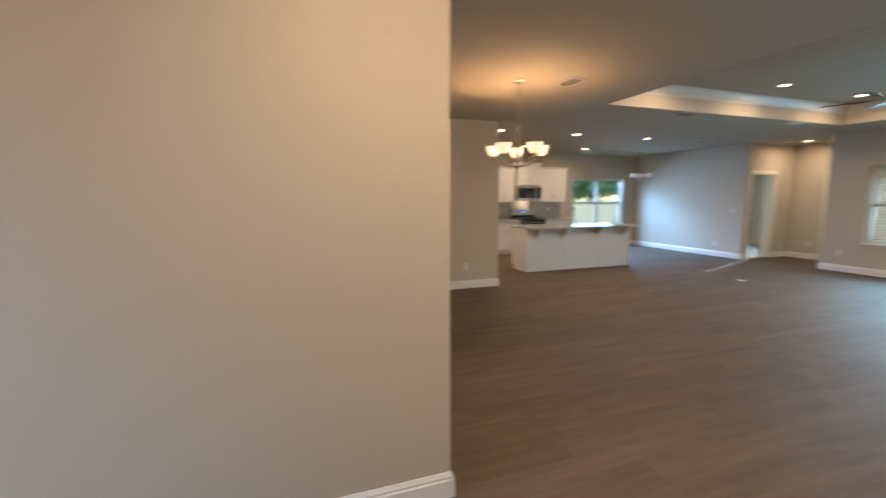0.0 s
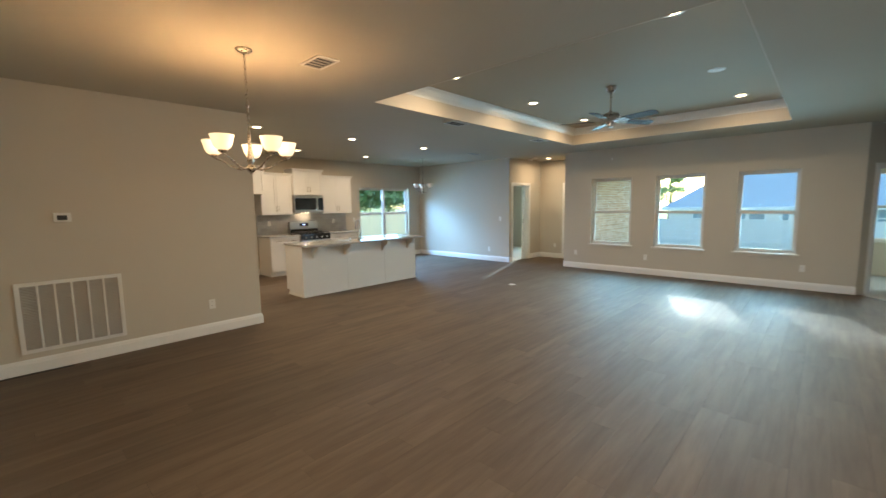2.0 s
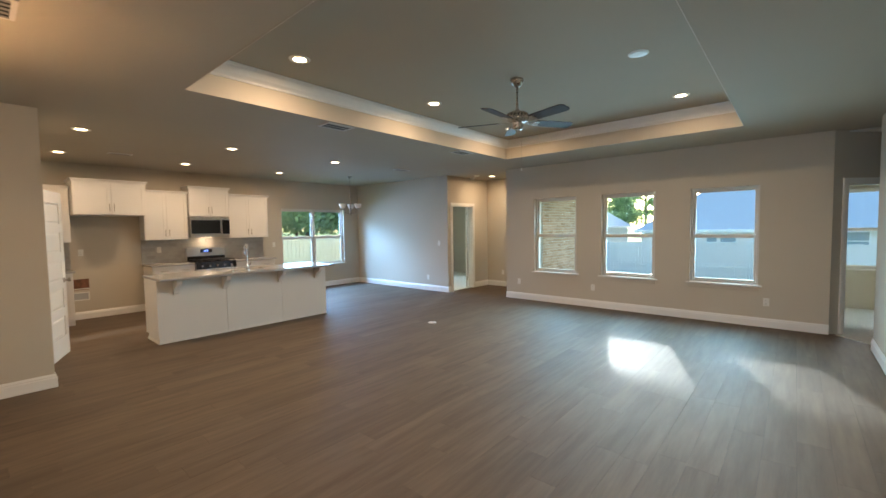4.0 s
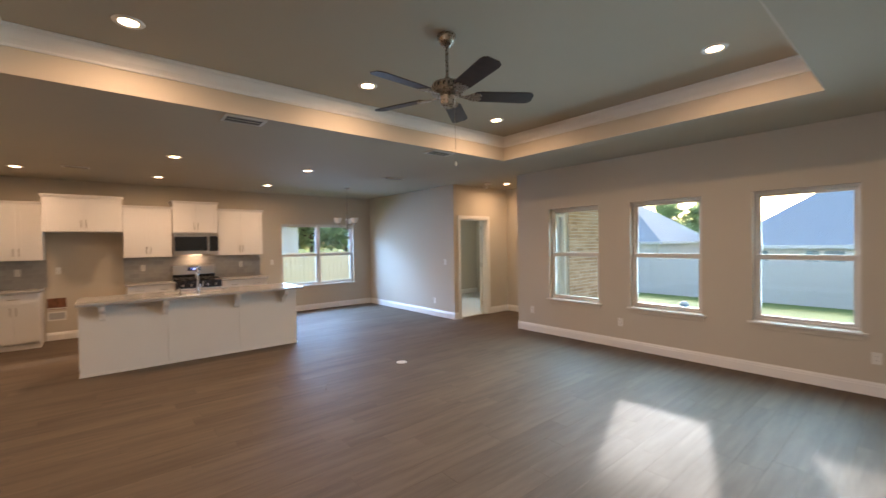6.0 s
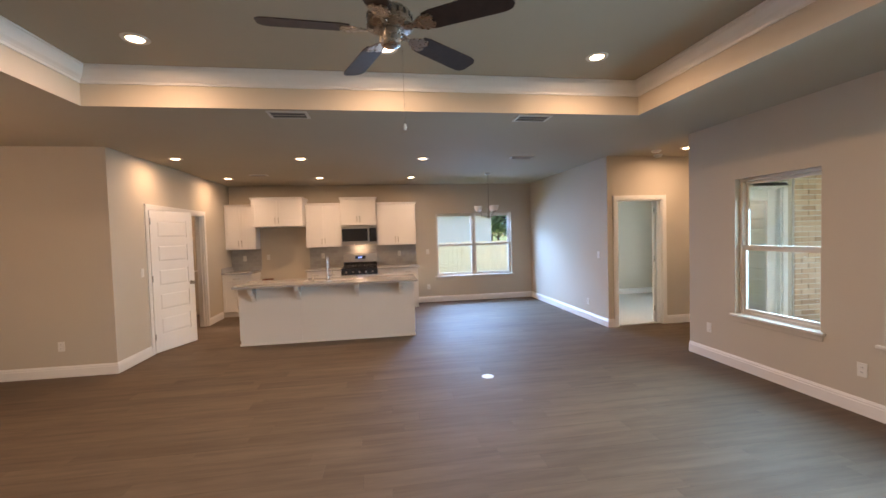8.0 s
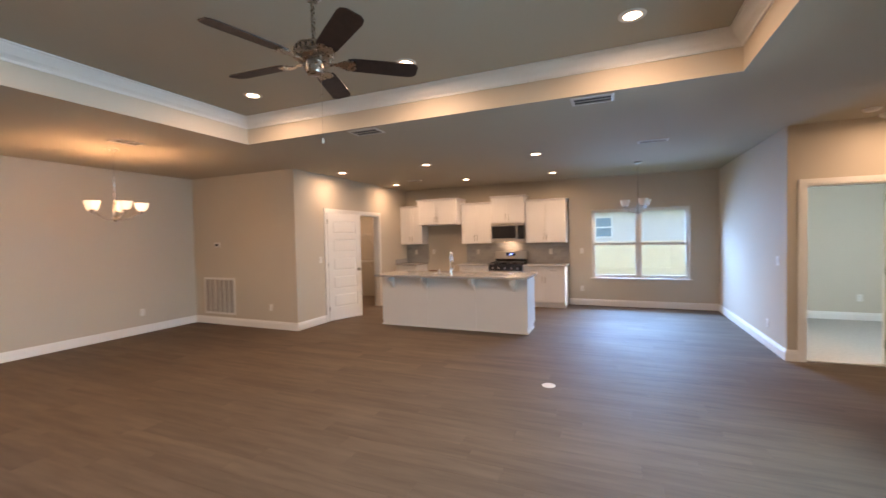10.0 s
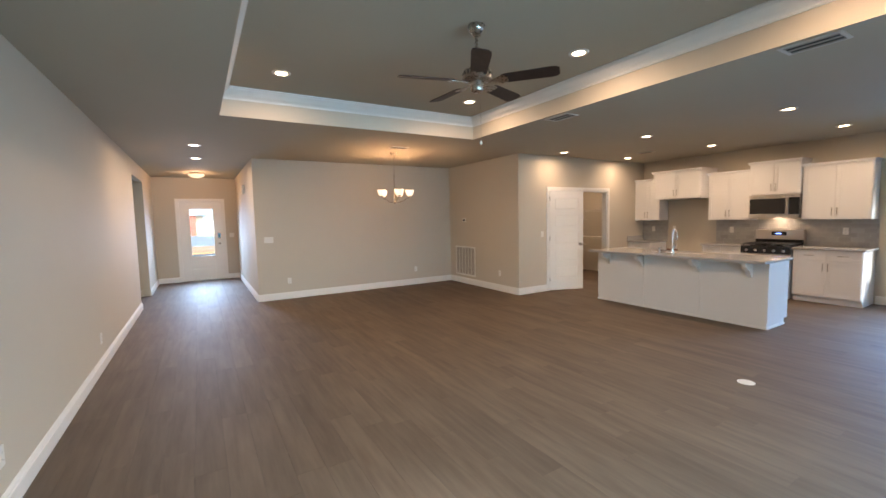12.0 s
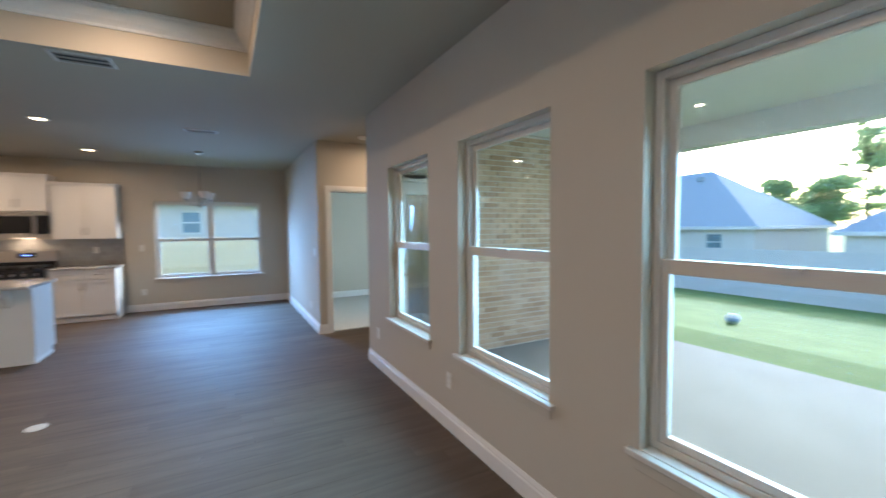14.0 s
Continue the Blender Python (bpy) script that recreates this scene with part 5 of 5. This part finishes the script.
def tree(x, y, z, h, r, seed, label="tall green tree beyond the houses", leaves=13000):
    rng = random.Random(seed)
    t = thing("tree", at(x, y, z), label, "tree", "background trees")
    bm = tube([(0, 0, 0), (0.1, 0.05, h * 0.4), (-0.05, 0.1, h * 0.75), (0, 0, h * 0.95)], [h * 0.022, h * 0.017, h * 0.01, h * 0.003], 8)
    tips = []
    for k in range(24):
        a, f = rng.uniform(0, 6.28), rng.uniform(0.35, 0.95)
        L = r * (1.15 - 0.7 * abs(f - 0.55)) * rng.uniform(0.6, 1.05)
        b = Vector((0, 0, h * (f if h > 7 else 0.12 + 0.8 * f)))
        e = b + Vector((math.cos(a) * L, math.sin(a) * L, h * rng.uniform(0.02, 0.14)))
        tube([b, b.lerp(e, 0.5) + Vector((0, 0, 0.15)), e], [h * 0.008, h * 0.005, h * 0.001], 5, bm)
        tips += [(b.lerp(e, q), r * 0.4 * rng.uniform(0.6, 1.2)) for q in (0.55, 0.8, 1.0)]
    part("trunk", bm, M_BARK, t)
    bm = bmesh.new()
    for k in range(leaves):
        c, s = tips[rng.randrange(len(tips))]
        p = c + Vector((rng.gauss(0, s * 0.55), rng.gauss(0, s * 0.55), rng.gauss(0, s * 0.4)))
        d = Vector((rng.uniform(-1, 1), rng.uniform(-1, 1), rng.uniform(-1, 1))).normalized()
        u = d.orthogonal().normalized()
        w = d.cross(u)
        q = rng.uniform(0.13, 0.27)
        bm.faces.new([bm.verts.new(p + u * q), bm.verts.new(p + w * q * 0.6), bm.verts.new(p - u * q), bm.verts.new(p - w * q * 0.6)])
    part("crown", bm, M_LEAF, t, "uneven green leafy crown", kind="stuff")
    return t


base_trees = [tree(-18.5, 58, -1.8, 7.6, 3.4, 1), tree(-14.6, 62, -1.8, 13, 1.9, 2, "tall thin green pine beyond the houses", 3200)]
for k, (x, y, s) in enumerate(((-32, 60, 1.0), (-3.5, 66, 0.9), (5, 70, 1.0), (-42, 58, 1.1), (14, 64, 0.9))):
    copy_thing(base_trees[k % 2], at(x, y, -1.8, 40 * k))
hedge = tree(-25, 12, -0.4, 6.0, 3.4, 3, "low dense green tree behind the pine fence", 9000)
for k, (x, y) in enumerate(((-27, 15.5), (-24.5, 18.5), (-28, 22), (-25, 25.5), (-29, 29), (-31, 12))):
    copy_thing(hedge, at(x, y, -0.4, 70 * k))
for k, (x, y) in enumerate(((-42, 16), (-40, 24), (-34, 13), (-38, 9), (-45, 4), (-33, 20), (-30, 27))):
    copy_thing(base_trees[1 if k % 2 else 0], at(x, y, -0.4, 55 * k))
t = thing("garden_ball", at(-3.15, 14.7, ground_z(-3.15, 14.7) + 0.10), "pale blue and white ball lying on the lawn", "ball")
part("shell", lathe([(0.115 * math.sin(a), -0.115 * math.cos(a)) for a in [k * math.pi / 12 for k in range(13)]], 24), material("pale_blue_plastic", (0.72, 0.76, 0.80), 0.4), t, smooth=True)
part("band", lathe([(0.116 * math.sin(a), -0.116 * math.cos(a)) for a in [1.2 + k * 0.1 for k in range(7)]], 24), material("blue_plastic", (0.3, 0.42, 0.68), 0.4), t, smooth=True)
CARY = 30.0
t = thing("car", at(-11.5, CARY, -1.75), "dark grey estate car parked behind the picket fence", "car")
bm = bmesh.new()
sec = [(-2.3, 0.35), (-2.3, 0.95), (-2.15, 1.05), (2.0, 1.02), (2.25, 0.85), (2.3, 0.4)]
A = [bm.verts.new((x, -0.88, z)) for x, z in sec]
B = [bm.verts.new((x, 0.88, z)) for x, z in sec]
bm.faces.new(A)
bm.faces.new(B[::-1])
for k in range(6):
    bm.faces.new([A[k], A[(k + 1) % 6], B[(k + 1) % 6], B[k]])
M_CAR = material("dark_car_paint", (0.10, 0.11, 0.13), 0.25, var=0.03)
part("body", bm, M_CAR, t, bevel=0.05)
bm = bmesh.new()
sec = [(-2.05, 1.06), (-1.75, 1.62), (-1.5, 1.70), (0.3, 1.72), (0.6, 1.66), (1.35, 1.05)]
A = [bm.verts.new((x, -0.72 if z > 1.2 else -0.84, z)) for x, z in sec]
B = [bm.verts.new((x, 0.72 if z > 1.2 else 0.84, z)) for x, z in sec]
bm.faces.new(A)
bm.faces.new(B[::-1])
for k in range(6):
    bm.faces.new([A[k], A[(k + 1) % 6], B[(k + 1) % 6], B[k]])
part("cabin", bm, M_DARKGLASS, t, "dark glazed cabin", bevel=0.03)
part("roof_panel", boxes(((-1.6, -0.7, 1.715), (0.4, 0.7, 1.745))), M_CAR, t, bevel=0.012)
for x in (-1.45, 1.4):
    for y in (-0.86, 0.66):
        m = Matrix.Translation((x, y, 0.34)) @ Matrix.Rotation(radians(-90), 4, "X")
        wh = part("wheel", lathe([(0.0, 0.03), (0.20, 0.03), (0.22, 0.0), (0.33, 0.0), (0.34, 0.03), (0.34, 0.18), (0.32, 0.2), (0.0, 0.2)], 20, m), M_BLACK, t, "black tyred wheel", smooth=True)
# pale ground added out of view, to bounce light onto the pine fence
part("fence_bounce_strip", boxes(((-11.4, -2.0, -0.42), (-8.3, 12.0, -0.30))), material("pale_bounce_ground", (0.62, 0.52, 0.38), 0.95, var=0.1), label="added pale ground strip, out of view, bouncing light onto the pine fence", kind="structure")
# front yard seen through the entrance door
part("road", boxes(((-40, -22, -0.34), (40, -15, -0.30))), material("asphalt", (0.09, 0.09, 0.095), 0.9, var=0.15), label="grey asphalt street before the house", kind="structure")
part("front_path", boxes(((0.2, -14.9, -0.36), (2.4, -7.4, -0.16))), M_CONC, label="pale concrete path to the front door", kind="structure")
part("bare_soil", boxes(((-20, -30, -0.36), (24, -22.2, -0.22))), material("orange_clay", (0.52, 0.28, 0.12), 0.95, var=0.2, scale=0.8), label="bare orange clay across the street", kind="structure")
part("driveway", boxes(((-6, -59.5, -0.36), (9, -30.1, -0.2))), M_CONC, label="pale concrete drive across the street", kind="structure")
t = thing("neighbour_house", at(0, 0, 0), "red brick house across the street", "house", "neighbouring houses")
M_REDBRICK = material("red_brick_far", (0.36, 0.12, 0.09), 0.9, var=0.12, scale=6)
part("wall", boxes(((1.6, -70, -0.3), (14, -60, 2.6))), M_REDBRICK, t)
part("wall", boxes(((-12, -70, -0.3), (1.6, -62, 2.6))), M_SIDING, t)
bm = bmesh.new()
vs = [bm.verts.new(p) for p in ((-12.5, -70.5, 2.6), (14.5, -70.5, 2.6), (14.5, -59.5, 2.6), (-12.5, -59.5, 2.6), (-7, -65, 5.6), (9, -65, 5.6))]
for f in ((0, 1, 5, 4), (1, 2, 5), (2, 3, 4, 5), (3, 0, 4), (3, 2, 1, 0)):
    bm.faces.new([vs[i] for i in f])
part("roof", bm, M_ROOF, t, "grey shingle roof")
part("garage_door", boxes(((2.6, -59.99, -0.25), (7.4, -59.95, 1.95))), M_WHITE, t, "white garage door")
copy_thing(base_trees[0], at(-5, -76, -0.4, 10))


# ---- pieces, last: bricks, tiles, planks ----
def pieces(name, items, parent, mat):
    """Objects of their own on shared meshes: items are (matrix, size)."""
    cache = {}
    for m, s in items:
        k = tuple(round(v, 3) for v in s)
        if k not in cache:
            me = bpy.data.meshes.new(name)
            b = boxes(((0, 0, 0), s))
            bmesh.ops.recalc_face_normals(b, faces=b.faces)
            b.to_mesh(me)
            b.free()
            me.materials.append(mat)
            cache[k] = me
        o = new(name, cache[k])
        o.parent = parent
        o.matrix_basis = m


def brick_items(y0, y1, z0, z1, x):
    rng = random.Random(5)
    out = []
    row, z = 0, z0
    while z + 0.057 < z1:
        y = y0 - (0.1 if row % 2 else 0.0)
        while y < y1:
            a, b = max(y, y0), min(y + 0.194, y1)
            if b - a > 0.03:
                out.append((at(x + rng.uniform(-0.002, 0.002), a, z), (0.012, b - a, 0.057)))
            y += 0.204
        z += 0.0675
        row += 1
    return out


items = brick_items(8.46, 11.45, -0.07, 2.70, -3.03)
pieces("brick", items[:300], brick_wall, M_BRICK)
rest = items[300:]
rng = random.Random(9)
bm = bmesh.new()
for m, s in rest:
    add_box(bm, (0, 0, 0), s, m)
M_BRICK2 = M_BRICK.copy()
t = M_BRICK2.node_tree
geo = t.nodes.new("ShaderNodeNewGeometry")
t.links.new(geo.outputs["Random Per Island"], [n for n in t.nodes if n.type == "VALTORGB"][0].inputs[0])
part("brickwork", bm, M_BRICK2, brick_wall, "tan bricks", kind="stuff")

tl = []
for a, b in SPL:
    z, row = 0.915, 0
    while z < 1.37:
        y = a - (0.076 if row % 2 else 0)
        while y < b:
            y0, y1 = max(y, a + 0.001), min(y + 0.15, b - 0.001)
            if y1 - y0 > 0.02:
                tl.append((at(XK + 0.006, y0, z), (0.005, round(y1 - y0, 3), round(min(0.074, 1.372 - z), 3))))
            y += 0.1525
        z += 0.0765
        row += 1
pieces("tile", tl[:300], spl, M_TILE)

# floor planks along y, in columns
rng = random.Random(11)
floor = bpy.data.objects["floor"]
PW, PL = 0.178, 1.22


def spans(x):
    s = []
    if x > XR:
        return [(-4.75, -3.1)] if x < 5.2 else ([(6.45, 8.5)] if x < 3.4 else [])
    lo = -6.75 if x > 0.3 else (-2.53 if x > -4.0 else -1.9)
    hi = (8.2 if x > 1.9 else YW) if x > -3.2 else (8.45 if x > -4.62 else YK)
    return [(lo, hi)]


planks = []
x = -8.02
while x < 5.2:
    y0 = rng.uniform(-1.2, 0)
    for lo, hi in spans(x + PW / 2) + ([(6.45, 8.5)] if XR < x < 3.3 else []):
        y = lo - rng.uniform(0, PL)
        while y < hi:
            a, b = max(y, lo), min(y + PL - 0.0012, hi)
            if b - a > 0.02:
                planks.append((at(x, a, -0.0048), (PW - 0.0012, round(b - a, 3), 0.0048)))
            y += PL
    x += PW
planks.sort(key=lambda p: abs(p[0].translation.x + 1.2) + 0.7 * abs(p[0].translation.y - 2.0))
pieces("plank", planks[:300], floor, M_PLANK)
bm = bmesh.new()
for m, s in planks[300:]:
    add_box(bm, (0, 0, 0), s, m)
part("planking", bm, M_PLANK, floor, "dark brown vinyl planks", kind="stuff")
